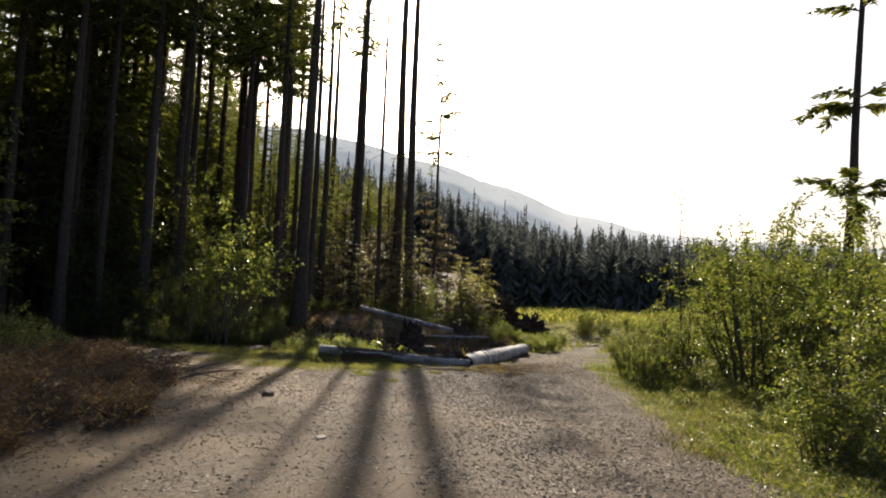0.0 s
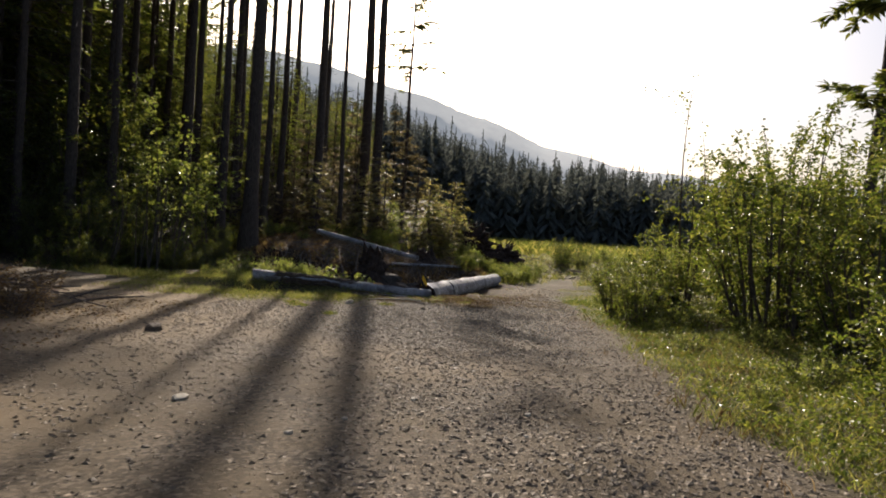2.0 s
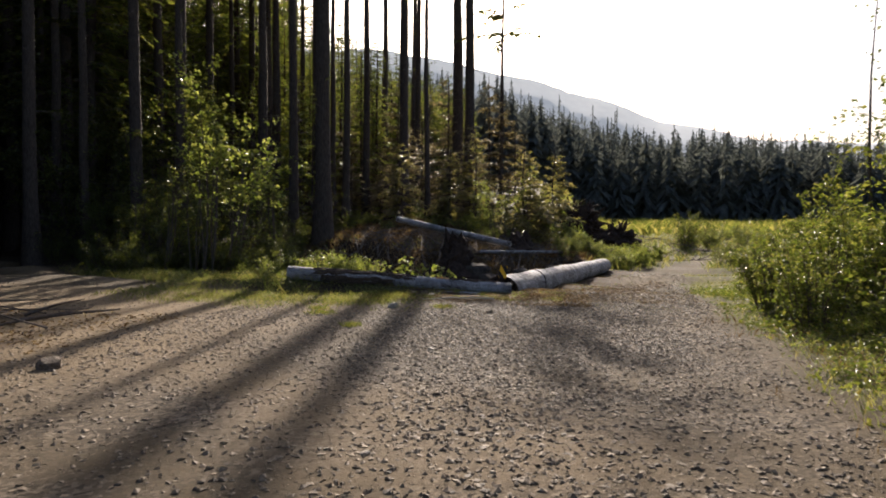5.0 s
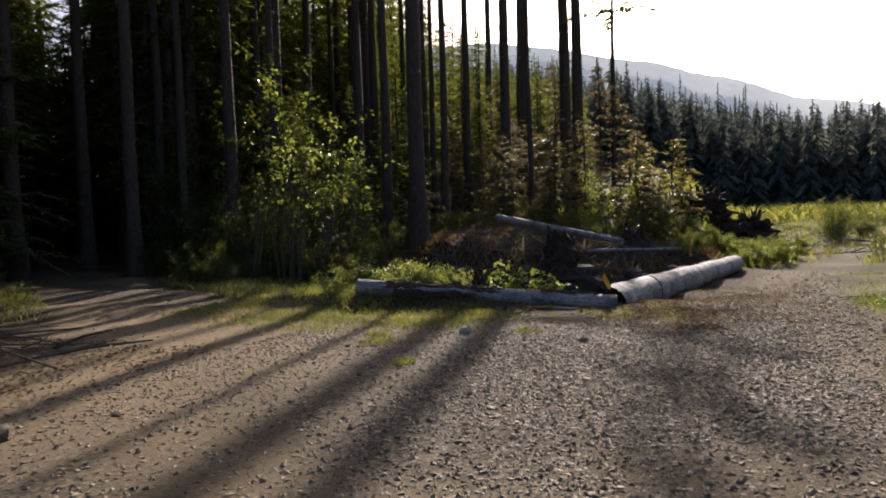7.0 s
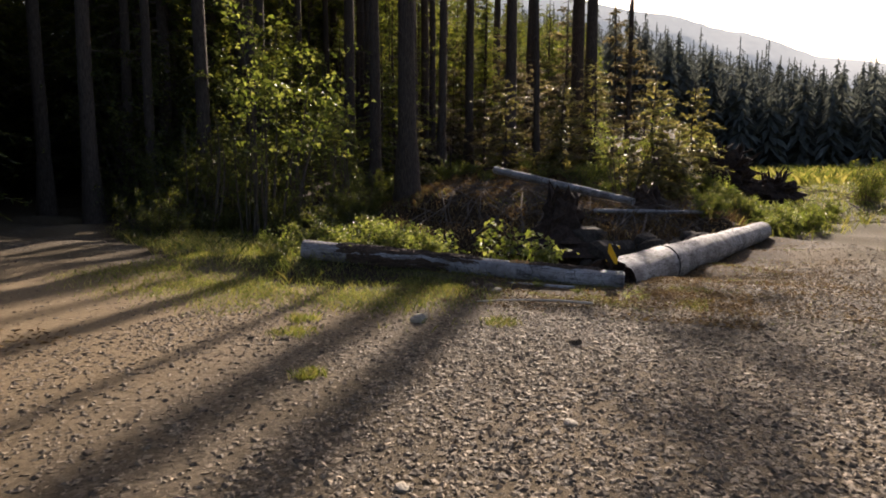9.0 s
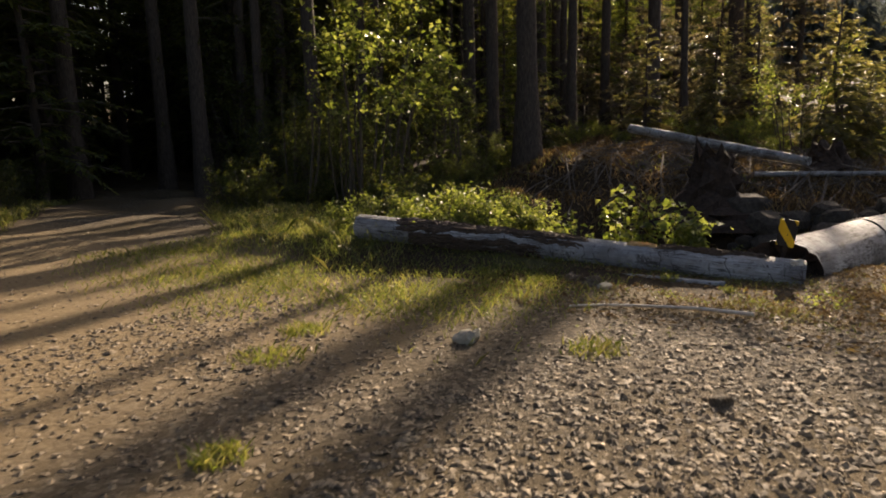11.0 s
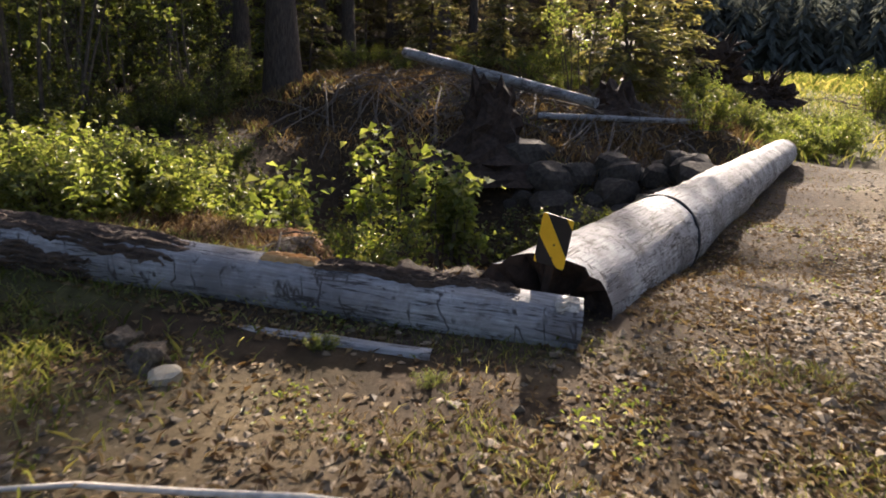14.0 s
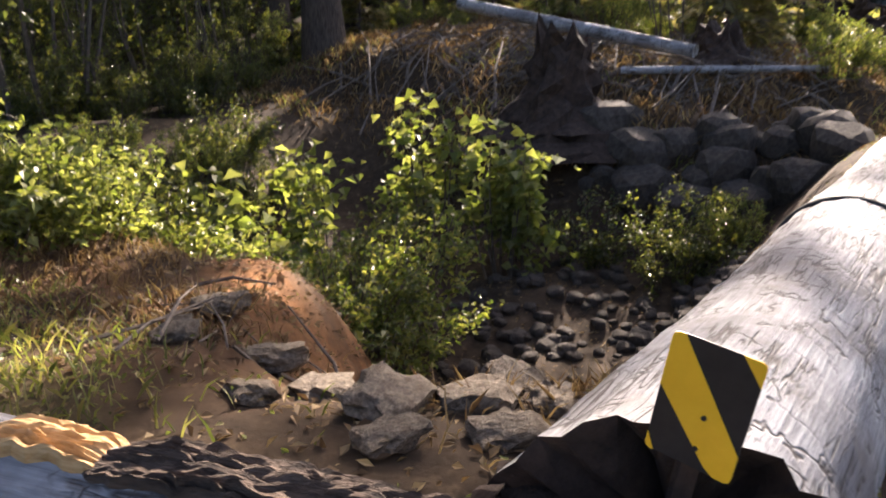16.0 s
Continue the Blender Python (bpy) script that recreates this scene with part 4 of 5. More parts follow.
# ---------------------------------------------------------------- hazard sign
def hazard_sign():
    root = empty("hazard_marker_sign", -0.33, 20.06, hz(-0.33, 20.06), 0)
    root.matrix_basis = pose(-0.315, 20.024, 0.468, -0.7, 8.1, -11.4)
    w, h = 0.095, 0.151

    def plate(poly, y0, y1, mat, name, label=""):
        g = Geo()
        n = len(poly)
        g.add([(x, y0, z) for x, z in poly] + [(x, y1, z) for x, z in poly],
              np.array([[i, (i + 1) % n, n + (i + 1) % n, n + i] for i in range(n)]))
        g.add([(x, y0, z) for x, z in poly], np.array([list(range(n))[::-1]]))
        g.add([(x, y1, z) for x, z in poly], np.array([list(range(n))]))
        return part(name, g, mat, root, label)
    c = 0.013
    outline = [(-w, -h + c), (-w + c * 0.3, -h + c * 0.3), (-w + c, -h), (w - c, -h), (w - c * 0.3, -h + c * 0.3), (w, -h + c),
               (w, h - c), (w - c * 0.3, h - c * 0.3), (w - c, h), (-w + c, h), (-w + c * 0.3, h - c * 0.3), (-w, h - c)]
    plate(outline, -0.002, 0.002, M_BLACK, "plate", "black aluminium plate")
    plate([(-w + c * 0.3, h - c * 0.3), (-w, h - c), (-w, h * 0.12), (w * 0.38, -h * 0.9), (w * 0.62, -h), (w - c, -h), (w - c * 0.3, -h + c * 0.3), (w, -h + c), (w, -h * 0.52),
           (-w * 0.74, h), (-w + c, h)], -0.0045, -0.0022, M_YELLOW, "stripe", "yellow diagonal stripe")
    plate([(w * 0.5, h), (w, h * 0.62), (w, h - c), (w - c * 0.3, h - c * 0.3), (w - c, h)], -0.0045, -0.0022, M_YELLOW, "stripe", "yellow corner stripe")
    plate([(-w, -h * 0.72), (-w, -h + c), (-w + c * 0.3, -h + c * 0.3), (-w + c, -h), (-w * 0.78, -h)], -0.0045, -0.0022, M_YELLOW, "stripe", "yellow corner stripe")
    g = Geo()
    tube(g, [(0, 0.03, -0.6), (0, 0.03, 0.06)], [0.03, 0.03], 4)
    part("post", g, M_ROT, root, "short dark wooden post")
    for z in (-0.1, -0.02):
        g = Geo()
        tube(g, [(0.01, -0.009, z), (0.01, 0.006, z)], [0.006, 0.006], 8)
        part("bolt", g, M_STRAP, root, "small steel bolt head")
    tagged(root, "yellow and black striped hazard marker sign leaning by the log ends", "sign")


hazard_sign()


# ---------------------------------------------------------------- rocks
def rock_mesh(seed, mat, sub=2, flat=0.75, jag=0.0):
    bm = bmesh.new()
    bmesh.ops.create_icosphere(bm, subdivisions=sub, radius=1)
    off = Vector((seed * 3.1, seed * 1.7, seed))
    for v in bm.verts:
        d = 1 + 0.35 * noise.noise(v.co * 1.1 + off) + 0.14 * noise.noise(v.co * 2.9 + off)
        v.co *= d
        if jag:
            cell = noise.cell(v.co * 1.7 + off)
            v.co *= 1 + jag * (cell - 0.5) * 0.5
            v.co.y = max(-0.7, min(0.75, v.co.y))
        v.co.x = max(-0.8, min(0.85, v.co.x))
        v.co.z = min(v.co.z, 0.72) * flat
    me = bpy.data.meshes.new("rock")
    bm.to_mesh(me)
    bm.free()
    me.materials.append(mat)
    return me


ROCKS = [rock_mesh(s, M_ROCK) for s in range(5)]
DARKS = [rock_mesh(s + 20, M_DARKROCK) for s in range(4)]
SLABS = [rock_mesh(s + 40, M_ROCK, 3, 0.6, 0.45) for s in range(4)]
PALES = [rock_mesh(s + 9, M_PALE) for s in range(2)]


def rock(x, y, r, k=0, sink=0.25, meshes=ROCKS, z=None, label="grey-brown weathered rock on the ground", group="", name="rock", tall=1.0):
    ob = new(name, meshes[k % len(meshes)])
    zz = hz(x, y) if z is None else z
    ob.matrix_basis = pose(x, y, zz + r * 0.7 * (1 - 2 * sink) * 0.5, 8 * (k % 3), 10 * (k % 4) - 15, 47 * k) @ Matrix.Diagonal((r, r * 0.8, r * tall, 1))
    return tagged(ob, label, "rock", group)


rock(-0.66, 19.98, 0.17, 2, sink=0.3, meshes=[rock_mesh(31, M_ROT, 3)], label="dark crumbling rotten wood at the log end", name="rotten_chunk")
rock(-1.87, 5.98, 0.1, 1, sink=0.3, tall=0.5, meshes=PALES, label="pale flat stone on the gravel road")
for k in range(26):
    x, y = tr.uniform(-4.5, 2.5), tr.uniform(5, 18)
    rock(x, y, tr.uniform(0.03, 0.065), k, sink=0.3, tall=0.7, meshes=(ROCKS, PALES)[k % 3 == 0], label="loose stone on the gravel road", group="loose road stones", name="stone")
rock(-0.04, 15.95, 0.075, 3, sink=0.3, label="reddish-brown stone on the gravel")
rock(-4.22, 10.1, 0.16, 1, label="brown rock on the gravel road")
rock(-1.98, 16.2, 0.12, 0, sink=0.2, tall=1.1, meshes=[rock_mesh(52, M_PALE, 3, 0.75, 0.5)], label="pale stone on the gravel")
rock(-1.98, 18.62, 0.17, 3, sink=0.4, meshes=SLABS, label="brown jagged rock in the grass by the log")
rock(-1.78, 18.5, 0.09, 1, sink=0.4, meshes=PALES, label="pale flat shard beside the brown rock")
rock(-2.25, 18.75, 0.12, 2, sink=0.4, meshes=SLABS, label="brown jagged rock in the grass by the log")
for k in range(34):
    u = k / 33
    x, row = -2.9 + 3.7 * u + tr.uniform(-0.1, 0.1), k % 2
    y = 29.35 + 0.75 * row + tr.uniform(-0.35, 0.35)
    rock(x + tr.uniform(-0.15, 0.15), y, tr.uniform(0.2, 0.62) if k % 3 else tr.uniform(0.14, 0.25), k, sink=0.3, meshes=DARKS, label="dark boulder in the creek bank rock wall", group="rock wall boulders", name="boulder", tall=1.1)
for k, (x, y, r) in enumerate(((-1.1, 20.62, 0.2), (-0.9, 20.42, 0.15), (-1.35, 20.45, 0.22), (-1.75, 20.6, 0.24), (-1.55, 20.95, 0.2), (-2.15, 20.75, 0.2), (-2.05, 21.1, 0.22),
                               (-1.05, 20.95, 0.18), (-2.5, 20.55, 0.15), (-1.2, 20.2, 0.14), (-0.85, 20.75, 0.13), (-1.85, 20.3, 0.14), (-1.3, 21.25, 0.2), (-2.6, 20.95, 0.16))):
    rock(x, y, r, k, sink=0.2, tall=0.62, meshes=SLABS, label="jagged brown slab of rock on the creek bank", group="bank rocks", name="bank_rock")
# Dark stones over the whole creek bed, also standing in for the gully's shade.
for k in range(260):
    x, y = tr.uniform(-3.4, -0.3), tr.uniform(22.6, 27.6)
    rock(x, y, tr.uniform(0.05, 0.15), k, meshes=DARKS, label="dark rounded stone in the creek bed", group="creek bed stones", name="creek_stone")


def creek_water():
    m, nt, p = nodes_of("creek_water")
    p.inputs["Base Color"].default_value = (0.012, 0.012, 0.01, 1)
    p.inputs["Roughness"].default_value = 0.08
    add_bump(nt, p, tex_noise(nt, coords(nt), 16, 4), 0.7, 0.03)
    g = Geo()
    th = np.arange(24) / 24 * 2 * np.pi
    r = 1 + 0.15 * np.sin(3 * th)
    g.add(np.stack([-1.5 + 0.42 * r * np.cos(th), 24.0 + 0.3 * r * np.sin(th), np.full(24, hz(-1.5, 24.0) + 0.02)], 1), np.array([list(range(24))]))
    tagged(part("water", g, m), "shallow dark creek water with sun glints", "water", kind="structure")


creek_water()


# ---------------------------------------------------------------- stump, root heap, fallen logs
def stump(x, y, r, h, label, seed=3, name="stump", spread=2.1):
    g = Geo()
    seg, n = 22, 12
    th = np.arange(seg) / seg * 2 * np.pi
    z = np.linspace(-0.5, 1, n)
    flare = 1 + (spread - 1) * np.clip(1 - z, 0, 2) ** 2
    top = h * (0.9 + 0.25 * rng.normal(0, 0.6, seg))
    R = r * flare[:, None] * (1 + 0.12 * np.sin(th * 5 + seed) * np.clip(1.2 - z, 0, 1)[:, None]) * (1 + 0.11 * rng.normal(0, 1, (n, seg)))
    Z = np.where(z[:, None] > 0, z[:, None] * top[None, :], z[:, None])
    v = np.stack([R * np.cos(th), R * np.sin(th), Z], -1).reshape(-1, 3)
    i, j = np.meshgrid(np.arange(n - 1), np.arange(seg), indexing="ij")
    k = (j + 1) % seg
    g.add(v, np.stack([i * seg + j, i * seg + k, (i + 1) * seg + k, (i + 1) * seg + j], -1).reshape(-1, 4))
    s = np.arange(seg)
    cap = np.concatenate([v[-seg:], [[0, 0, h * 0.75]]])
    g.add(cap, np.stack([s, (s + 1) % seg, np.full(seg, seg)], -1))
    ob = part(name, g, M_ROT)
    ob.matrix_basis = pose(x, y, hz(x, y))
    return tagged(ob, label, "stump")


def root_heap(x, y, r, label, seed=5):
    """An upturned root plate with a tangle of roots."""
    root = empty("root_wad", x, y, hz(x, y))
    bm = bmesh.new()
    bmesh.ops.create_icosphere(bm, subdivisions=4, radius=1)
    off = Vector((seed, seed * 2.3, 0))
    for v in bm.verts:
        v.co *= 0.75 + 0.5 * noise.noise(v.co * 1.6 + off) + 0.22 * noise.noise(v.co * 4.5 + off) + 0.1 * noise.noise(v.co * 11 + off)
    me = bpy.data.meshes.new("soil_mass")
    bm.to_mesh(me)
    bm.free()
    me.materials.append(M_ROT)
    o = new("soil_mass", me)
    o.parent = root
    o.matrix_basis = pose(0, 0, r * 0.35) @ Matrix.Diagonal((r, r * 0.7, r * 0.8, 1))
    g = Geo()
    for k in range(44):
        d = unit(rng.normal(0, 1, 3) * [1, 0.6, 1] + [0, 0, 0.5])
        p = np.array([0, 0, r * 0.6]) + d * r * 0.4
        e = p + d * r * rng.uniform(0.3, 0.7)
        tube(g, [p, (p + e) / 2 + rng.normal(0, 0.08 * r, 3), e + rng.normal(0, 0.1 * r, 3)], [0.08 * r, 0.05 * r, 0.015 * r], 6)
    tagged(part("root_tangle", g, M_ROT, root), kind="stuff")
    return tagged(root, label, "root wad")


stump(-3.65, 30.5, 0.46, 1.45, "tall dark rotten stump on the creek bank", spread=2.3)
stump(-1.3, 33.5, 0.35, 0.8, "small dark broken stump", 4)
root_heap(0.9, 45.4, 1.9, "upturned root wad at the edge of the clearing")
root_heap(-0.8, 44.0, 1.5, "upturned root wad at the edge of the clearing", 8)
root_heap(3.4, 46.5, 1.3, "upturned root wad at the edge of the clearing", 6)
log_thing("fallen_log", (-7.2, 34.1, 1.78), (-1.6, 32.15, 0.74), 0.145, 0.12, M_SILVER, M_SILVER, "fallen grey log leaning across the far creek bank", group="fallen logs")
log_thing("fallen_log", (-2.9, 32.0, 0.4), (0.6, 32.6, 0.42), 0.075, 0.06, M_SILVER, M_SILVER, "thin fallen grey log on the far creek bank", group="fallen logs")
log_thing("rotting_log", (7.75, 16.5, hz(7.75, 16.5) + 0.1), (9.2, 17.2, hz(9.2, 17.2) + 0.1), 0.15, 0.13, M_SILVER, M_ROT, "short pale rotting log among the verge bushes", rough=0.08)
log_thing("fallen_pole", (6.6, 13.9, hz(6.6, 13.9) + 0.06), (9.3, 16.5, hz(9.3, 16.5) + 0.06), 0.05, 0.06, M_SILVER, M_SILVER, "pale fallen pole in the verge grass")


def stick(name, pts, r, mat, label):
    g = Geo()
    tube(g, pts, np.linspace(r, r * 0.45, len(pts)), 7, 0.1)
    return tagged(part(name, g, mat, smooth=True), label, "stick")


stick("fallen_stick", [(-0.25, 18.03, 0.03), (-0.7, 17.93, 0.05), (-1.1, 17.8, 0.05), (-1.45, 17.72, 0.035), (-1.75, 17.58, 0.02)], 0.018, M_PALEWOOD, "pale bare stick on the gravel")


# ---------------------------------------------------------------- gravel and grass
def pebbles(name, n, x0, x1, y_mid, y_spread, lo, hi, label, seed):
    r = np.random.default_rng(seed)
    x, y = r.uniform(x0, x1, n), r.normal(y_mid, y_spread, n)
    keep = (gravel_mask(x, y) * (0.9 + 0.3 * wob(x, y, 0.9, 6)) > r.uniform(0.2, 1.0, n)) & (y > -6) & (0.85 * log_foot(x, y) < r.uniform(0, 1, n))
    x, y = x[keep], y[keep]
    n = len(x)
    s = lo + (hi - lo) * r.uniform(0, 1, n) ** 3
    octa = np.array([(1, 0, 0), (0, 1, 0), (-1, 0, 0), (0, -1, 0), (0, 0, 0.7), (0, 0, -0.7)], float)
    tri = np.array([(0, 1, 4), (1, 2, 4), (2, 3, 4), (3, 0, 4), (1, 0, 5), (2, 1, 5), (3, 2, 5), (0, 3, 5)])
    v = octa[None] * r.uniform(0.55, 1.25, (n, 6, 1)) + r.normal(0, 0.18, (n, 6, 3))
    a = r.uniform(0, 2 * np.pi, n)
    ca, sa = np.cos(a)[:, None], np.sin(a)[:, None]
    v = np.stack([v[..., 0] * ca - v[..., 1] * sa, v[..., 0] * sa + v[..., 1] * ca, v[..., 2]], -1) * s[:, None, None] * np.array([1, 1, 0.6])
    v += np.stack([x, y, height(x, y) + s * 0.15], 1)[:, None, :]
    g = Geo()
    g.add(v.reshape(-1, 3), (tri[None] + 6 * np.arange(n)[:, None, None]).reshape(-1, 3))
    tagged(part(name, g, M_PEBBLE), label, "gravel", kind="stuff")


pebbles("gravel", 62000, -5, 4, 15.5, 3.2, 0.006, 0.034, "loose angular grey-brown gravel on the road", 51)
pebbles("gravel", 26000, -1.4, 3.2, 13.6, 2.2, 0.008, 0.036, "dense angular gravel in the middle of the road", 56)
pebbles("gravel", 46000, -9, 5, 6, 6, 0.006, 0.036, "loose angular grey-brown gravel on the road", 52)
pebbles("gravel", 30000, 0, 5.2, 5.5, 3.5, 0.006, 0.038, "loose angular grey-brown gravel on the road", 55)
pebbles("gravel", 30000, -0.3, 5, 22, 4, 0.008, 0.045, "loose angular grey-brown gravel on the road", 53)
pebbles("gravel", 26000, 0.2, 3.6, 20.6, 1.8, 0.005, 0.024, "small loose gravel beside the large log", 57)
pebbles("gravel", 7000, -14, -5, 15, 4, 0.008, 0.035, "loose small stones on the dirt track", 54)


def grass(name, n, where, lo, hi, label, seed, mat=None, width=0.008):
    r = np.random.default_rng(seed)
    x0, x1, y0, y1, fn = where
    x, y = r.uniform(x0, x1, n), r.uniform(y0, y1, n)
    k = fn(x, y) > r.uniform(0, 1, n)
    x, y = x[k], y[k]
    n = len(x)
    h = r.uniform(lo, hi, n)
    az = r.uniform(0, 2 * np.pi, n)
    way = unit(np.stack([np.cos(az) * 0.45, np.sin(az) * 0.45, np.ones(n)], 1) + r.normal(0, 0.15, (n, 3)))
    side = unit(np.cross(way, r.normal(0, 1, (n, 3))))
    base = np.stack([x, y, height(x, y) - 0.01], 1)
    out = np.stack([np.cos(az), np.sin(az), np.zeros(n)], 1)
    w = (width * (0.7 + h / hi))[:, None]
    mid, tip = base + way * h[:, None] * 0.6, base + way * h[:, None] + out * h[:, None] * 0.3 - [0, 0, 0]
    v = np.stack([base - side * w / 2, base + side * w / 2, mid + side * w * 0.4, tip, mid - side * w * 0.4], 1).reshape(-1, 3)
    g = Geo()
    g.add(v, np.arange(5 * n).reshape(n, 5))
    tagged(part(name, g, mat or M_GRASS), label, "grass", kind="stuff")


def low_herbs(n, where, lo, hi, size, label, seed, mat):
    """Clover, seedlings and other small leaves close to the ground."""
    global rng
    r = np.random.default_rng(seed)
    x0, x1, y0, y1, fn = where
    x, y = r.uniform(x0, x1, n), r.uniform(y0, y1, n)
    k = fn(x, y) > r.uniform(0, 1, n)
    x, y = x[k], y[k]
    clump = np.clip(0.55 + 0.5 * wob(x, y, 0.35, 3) + 0.25 * wob(x, y, 1.3, 1), 0.1, 1.2)
    z = height(x, y) + lo + (hi - lo) * r.uniform(0, 1, len(x)) * clump
    keep_rng, rng = rng, r
    g = Geo()
    leaves(g, np.stack([x, y, z], 1), size, 0.5, 0.6)
    rng = keep_rng
    tagged(part("low_herbs", g, mat), label, "weeds", kind="stuff")


def edge_patch(x, y):
    return ss(-9.5, -8, x) * ss(-1.2, -3.2, x) * ss(15.3, 17.2, y + 0.5 * wob(x, y, 0.9)) * ss(21, 20, y) * (0.35 + 0.65 * ss(-0.2, 0.4, wob(x, y, 0.8, 4)))


grass("grass", 52000, (-9.5, -1, 14.8, 21, edge_patch), 0.03, 0.13, "green grass and weeds by the log", 61, width=0.006)
def corner_patch(x, y):
    return ss(2.1, 2.9, side_road(x, y)) * ss(16.5, 17.5, y) * ss(0.2, -0.8, y - 21.5 - (-6 - x) * 0.75) * ss(-19, -15, x)


def far_side_patch(x, y):
    return ss(2.1, 2.8, side_road(x, y)) * ss(6.2, 4.0, side_road(x, y)) * ss(-0.3, 0.3, 16.7 + (-9 - x) * 0.65 - y)


grass("grass", 34000, (-18, -4.5, 16.5, 30, corner_patch), 0.06, 0.36, "tall green grass at the track corner", 62, width=0.0055)
grass("grass", 22000, (-24, -11.5, 10, 26, far_side_patch), 0.05, 0.26, "green grass beside the forest track", 78, width=0.007)
grass("grass", 60000, (3.5, 13, 2, 34, lambda x, y: (1 - gravel_mask(x, y)) * ss(3.5, 4.8, x) * (0.4 + 0.6 * ss(-0.4, 0.3, wob(x, y, 1.1)))), 0.03, 0.16, "green and straw-coloured verge grass", 63, width=0.0045)
grass("grass", 26000, (0, 40, 32, 75, lambda x, y: (1 - gravel_mask(x, y)) * ss(0.5, 3, x)), 0.1, 0.45, "meadow grass in the clearing", 64, width=0.022)
grass("grass", 20000, (-4, 1.2, 17.8, 19.9, lambda x, y: ss(-0.1, 0.6, wob(x, y, 0.45)) * ss(17.8, 18.7, y)), 0.015, 0.085, "sparse grass and weeds in front of the log", 65, width=0.003)
grass("grass", 9000, (-4, 1.0, 17.8, 19.8, lambda x, y: ss(-0.2, 0.6, wob(x, y, 0.3, 1))), 0.015, 0.07, "dry straw in front of the log", 79, M_DRY, 0.003)
grass("grass", 17000, (3.6, 8.5, 1, 14, lambda x, y: (1 - gravel_mask(x, y)) * (0.3 + 0.7 * ss(-0.2, 0.5, wob(x, y, 0.6, 2)))), 0.05, 0.24, "long thin grass on the road verge", 87, width=0.005)
grass("grass", 14000, (3.6, 8.5, 1, 16, lambda x, y: (1 - 0.8 * gravel_mask(x, y)) * ss(-0.1, 0.5, wob(x, y, 0.5, 5))), 0.04, 0.2, "dry straw on the road verge", 88, M_DRY, 0.006)
grass("grass", 5000, (-3, 2.6, 18.0, 24, lambda x, y: ss(0.2, 0.7, wob(x, y, 0.4, 3))), 0.02, 0.09, "dry straw and leaf litter by the logs", 66, M_DRY, 0.006)
grass("grass", 9000, (-4.5, 0.3, 20.2, 23.5, lambda x, y: ss(-0.2, 0.5, wob(x, y, 0.5, 2))), 0.03, 0.16, "dry grass and litter on the creek bank", 67, M_DRY, 0.006)
grass("grass", 7000, (0.3, 4.5, 19.5, 34, lambda x, y: ss(0.1, 0.7, wob(x, y, 0.6, 1)) * ss(2.2, 0.9, x - big_x(y))), 0.015, 0.07, "thin grass along the large log", 68, width=0.003)


TUFTS = ((-1.05, 16.52, 0.3), (-1.99, 13.92, 0.2), (-3.38, 15.81, 0.3), (-3.04, 15.15, 0.35), (-2.48, 18.43, 0.25))


def tuft(n, x, y, r, seed):
    grass("grass_tuft", n, (x - r, x + r, y - r, y + r, lambda a, b: ss(r, r * 0.3, np.hypot(a - x, b - y))), 0.02, 0.11, "small tuft of green grass in the gravel", seed, width=0.006)


for k, (x, y, r) in enumerate(TUFTS):
    tuft(700, x, y, r, 200 + k)


def slash(name, n, x0, x1, y0, y1, seed, label, size=1.0):
    """Broken branches left on the ground after logging."""
    r = np.random.default_rng(seed)
    g = Geo()
    for _ in range(n):
        x, y = r.uniform(x0, x1), r.uniform(y0, y1)
        a, ln = r.uniform(0, np.pi), r.uniform(0.4, 2.2) * size
        d = np.array([math.cos(a), math.sin(a), 0])
        p, q = np.array([x, y, 0]) - d * ln / 2, np.array([x, y, 0]) + d * ln / 2
        p[2], q[2] = hz(p[0], p[1]) + 0.03, hz(q[0], q[1]) + r.uniform(0.02, 0.35) * size
        m = (p + q) / 2 + r.normal(0, 0.05, 3)
        w = r.uniform(0.008, 0.035) * size
        tube(g, [p, m, q], [w, w * 0.8, w * 0.4], 5, 0.1, caps=False)
    tagged(part(name, g, M_DEAD), label, "brushwood", kind="stuff")


slash("slash", 260, -9, 1.0, 30, 38, 71, "broken grey branches littering the far creek bank")
slash("slash", 120, -11, -6.6, 4, 13.5, 72, "dry twigs on the brown brush bank")
slash("slash", 120, 0.5, 8, 38, 50, 73, "logging slash at the edge of the clearing")

grass("grass", 26000, (-12, 2, 29.5, 41, lambda x, y: 0.3 + 0.7 * ss(-0.3, 0.4, wob(x, y, 0.7, 2))), 0.06, 0.3, "dry straw and bracken on the far creek bank", 69, M_DRY, 0.02)
grass("grass", 14000, (-12, 2, 29.5, 41, lambda x, y: ss(0.1, 0.7, wob(x, y, 1.1, 5)) * 0.5), 0.08, 0.28, "green weeds on the far creek bank", 70, M_GRASS, 0.015)
slash("slash", 260, 2.5, 30, 42, 66, 74, "logging slash lying in the clearing", 1.5)
slash("slash", 40, -3.0, -1.0, 20.5, 21.5, 75, "thin twigs on the creek bank", 0.35)
slash("slash", 170, -9.5, 0.5, 31.5, 35.5, 77, "tangle of grey branches on the far creek bank", 1.3)


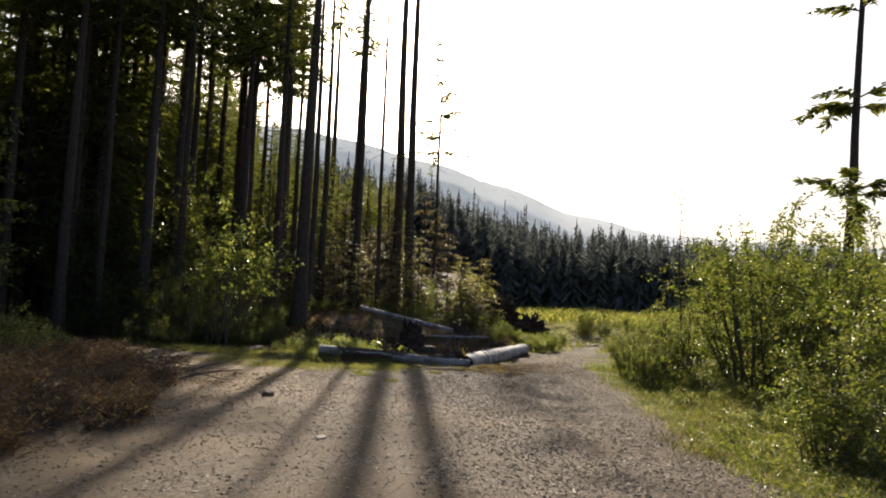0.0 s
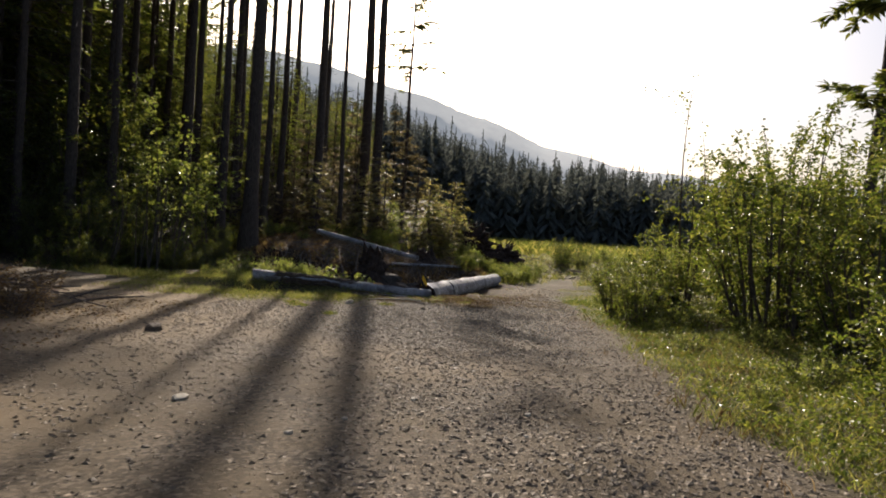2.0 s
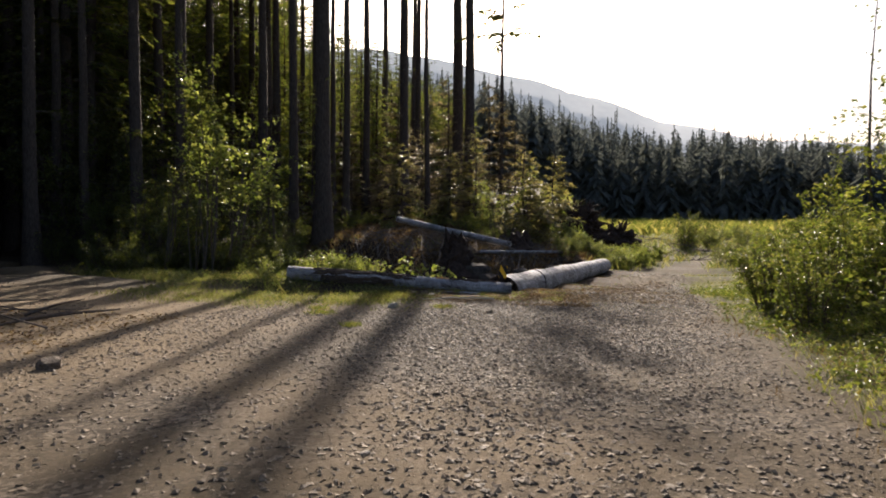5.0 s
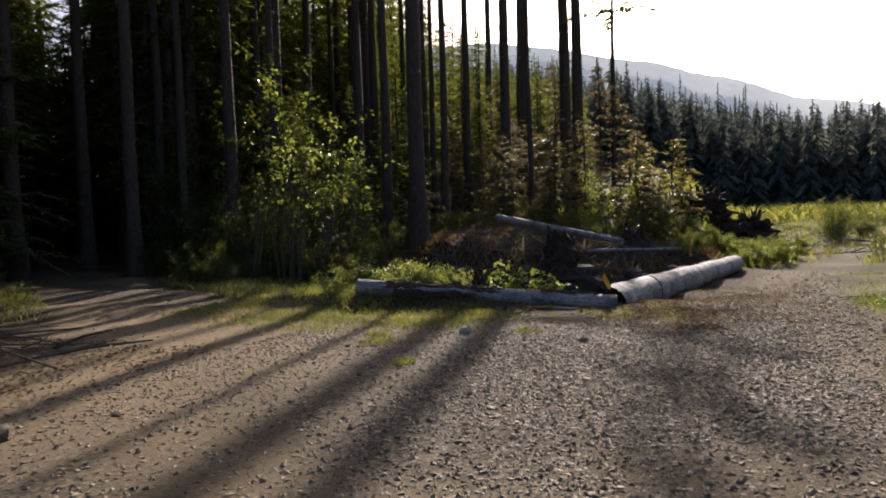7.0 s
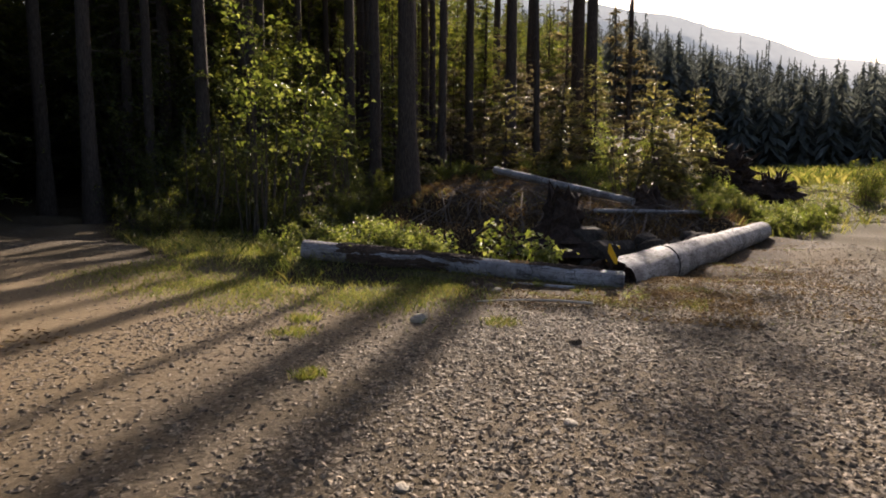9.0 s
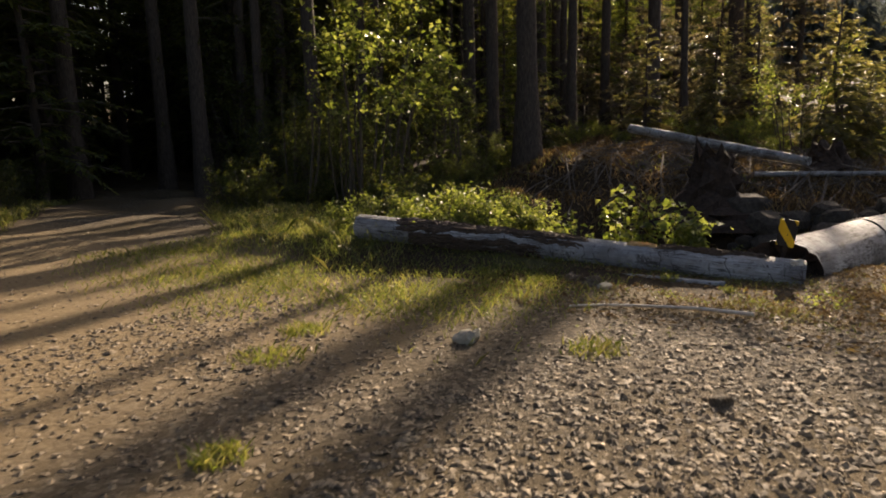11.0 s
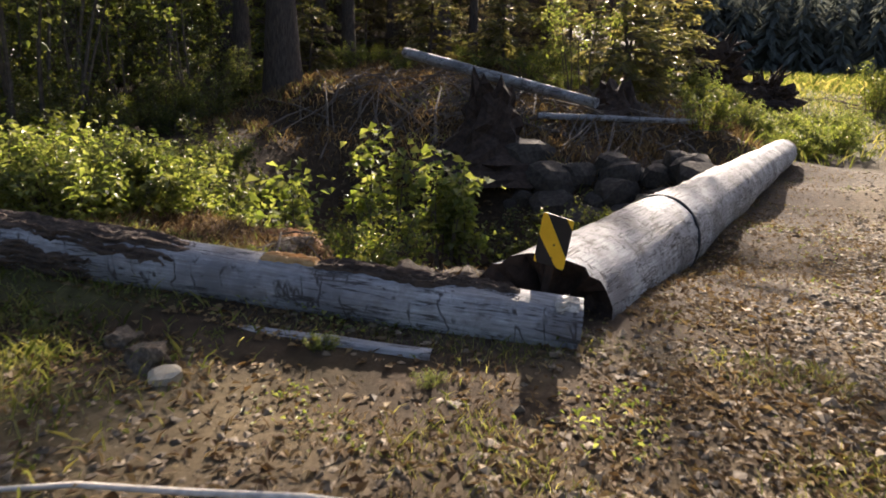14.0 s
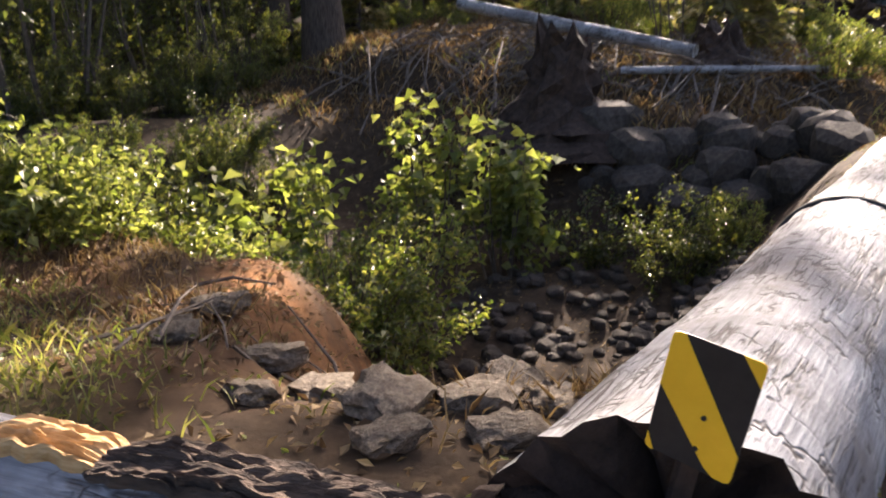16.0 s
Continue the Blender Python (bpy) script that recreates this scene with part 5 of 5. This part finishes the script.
def litter(n, x0, x1, y0, y1, size, mat, seed, label):
    """Fallen leaves and bark flakes lying about flat on the ground."""
    r = np.random.default_rng(seed)
    x, y = r.uniform(x0, x1, n), r.uniform(y0, y1, n)
    k = wob(x, y, 0.6, seed) > r.uniform(-1.0, 0.6, n)
    x, y = x[k], y[k]
    n = len(x)
    az = r.uniform(0, 2 * np.pi, n)
    way = unit(np.stack([np.cos(az), np.sin(az), r.normal(0.1, 0.3, n)], 1))
    side = unit(np.cross(way, np.array([0, 0, 1.0]) + r.normal(0, 0.3, (n, 3))))
    g = Geo()
    sz = size * r.uniform(0.5, 1.5, n)
    blades(g, np.stack([x, y, height(x, y) + 0.008], 1), way, side, sz, sz * r.uniform(0.3, 0.7, n), 0.2)
    tagged(part("leaf_litter", g, mat), label, "leaf litter", kind="stuff")


litter(14000, -3.5, 4.2, 18.3, 27, 0.045, M_DRY, 81, "brown fallen leaves and bark flakes round the logs")
litter(9000, -3.2, 1.8, 17.4, 19.7, 0.05, M_DRY, 86, "tan fallen leaves and straw in front of the log")
litter(16000, 0.2, 3.4, 18.2, 25, 0.036, M_DRY, 89, "tan leaf and bark litter beside the large log")
litter(9000, -5, 1, 20.2, 24, 0.05, M_DRY, 82, "brown fallen leaves on the creek bank")
litter(16000, -12, 2, 29, 42, 0.12, M_DRY, 83, "brown debris on the far creek bank")
litter(2500, -3.5, 4.0, 17.0, 24, 0.03, M_GRASS, 84, "small green leaves scattered round the logs")
litter(14000, -13, -5, 1, 14, 0.07, M_DRY, 85, "brown dead fern litter on the brush bank")
grass("grass", 26000, (-4, 120, 70, 132, lambda x, y: 0.5 + 0.5 * ss(-0.5, 0.5, wob(x, y, 5))), 0.4, 1.3, "rough tall grass and brush across the clearing", 76, width=0.14)

low_herbs(60000, (3.6, 9.5, 0, 24, lambda x, y: (1 - gravel_mask(x, y)) * ss(3.7, 4.8, x) * (0.35 + 0.65 * ss(-0.5, 0.3, wob(x, y, 0.9, 2)))), 0.01, 0.24, 0.065, "clover and small weeds covering the road verge", 91, M_LEAF)
low_herbs(26000, (3.6, 9.5, 0, 24, lambda x, y: (1 - gravel_mask(x, y)) * ss(3.7, 4.8, x) * ss(-0.2, 0.5, wob(x, y, 0.7, 4))), 0.01, 0.16, 0.04, "bright green weeds covering the road verge", 92, M_BRIGHTLEAF)
low_herbs(26000, (-9.5, -1, 14.8, 21, edge_patch), 0.0, 0.09, 0.03, "small weeds between the grass by the log", 93, M_BRIGHTLEAF)
low_herbs(16000, (-18, -4.5, 16.5, 30, corner_patch), 0.02, 0.3, 0.05, "green herbs at the track corner", 97, M_BRIGHTLEAF)
low_herbs(12000, (-24, -11.5, 10, 26, far_side_patch), 0.0, 0.16, 0.045, "green herbs beside the forest track", 98, M_BRIGHTLEAF)
low_herbs(5000, (-5.5, 0.4, 18.3, 19.7, lambda x, y: ss(0.0, 0.6, wob(x, y, 0.4, 2))), 0.0, 0.12, 0.03, "small weeds at the foot of the log", 94, M_BRIGHTLEAF)
low_herbs(5000, (1.0, 5.0, 20, 32, lambda x, y: ss(1.8, 0.6, x - big_x(y)) * ss(0.0, 0.6, wob(x, y, 0.5, 2))), 0.0, 0.08, 0.03, "small weeds along the large log", 95, M_BRIGHTLEAF)
low_herbs(12000, (0.8, 5.0, 19.6, 32, lambda x, y: ss(2.0, 0.5, x - big_x(y)) * ss(-0.4, 0.4, wob(x, y, 0.5, 5))), 0.0, 0.03, 0.035, "dry leaves and bark chips along the large log", 96, M_DRY)
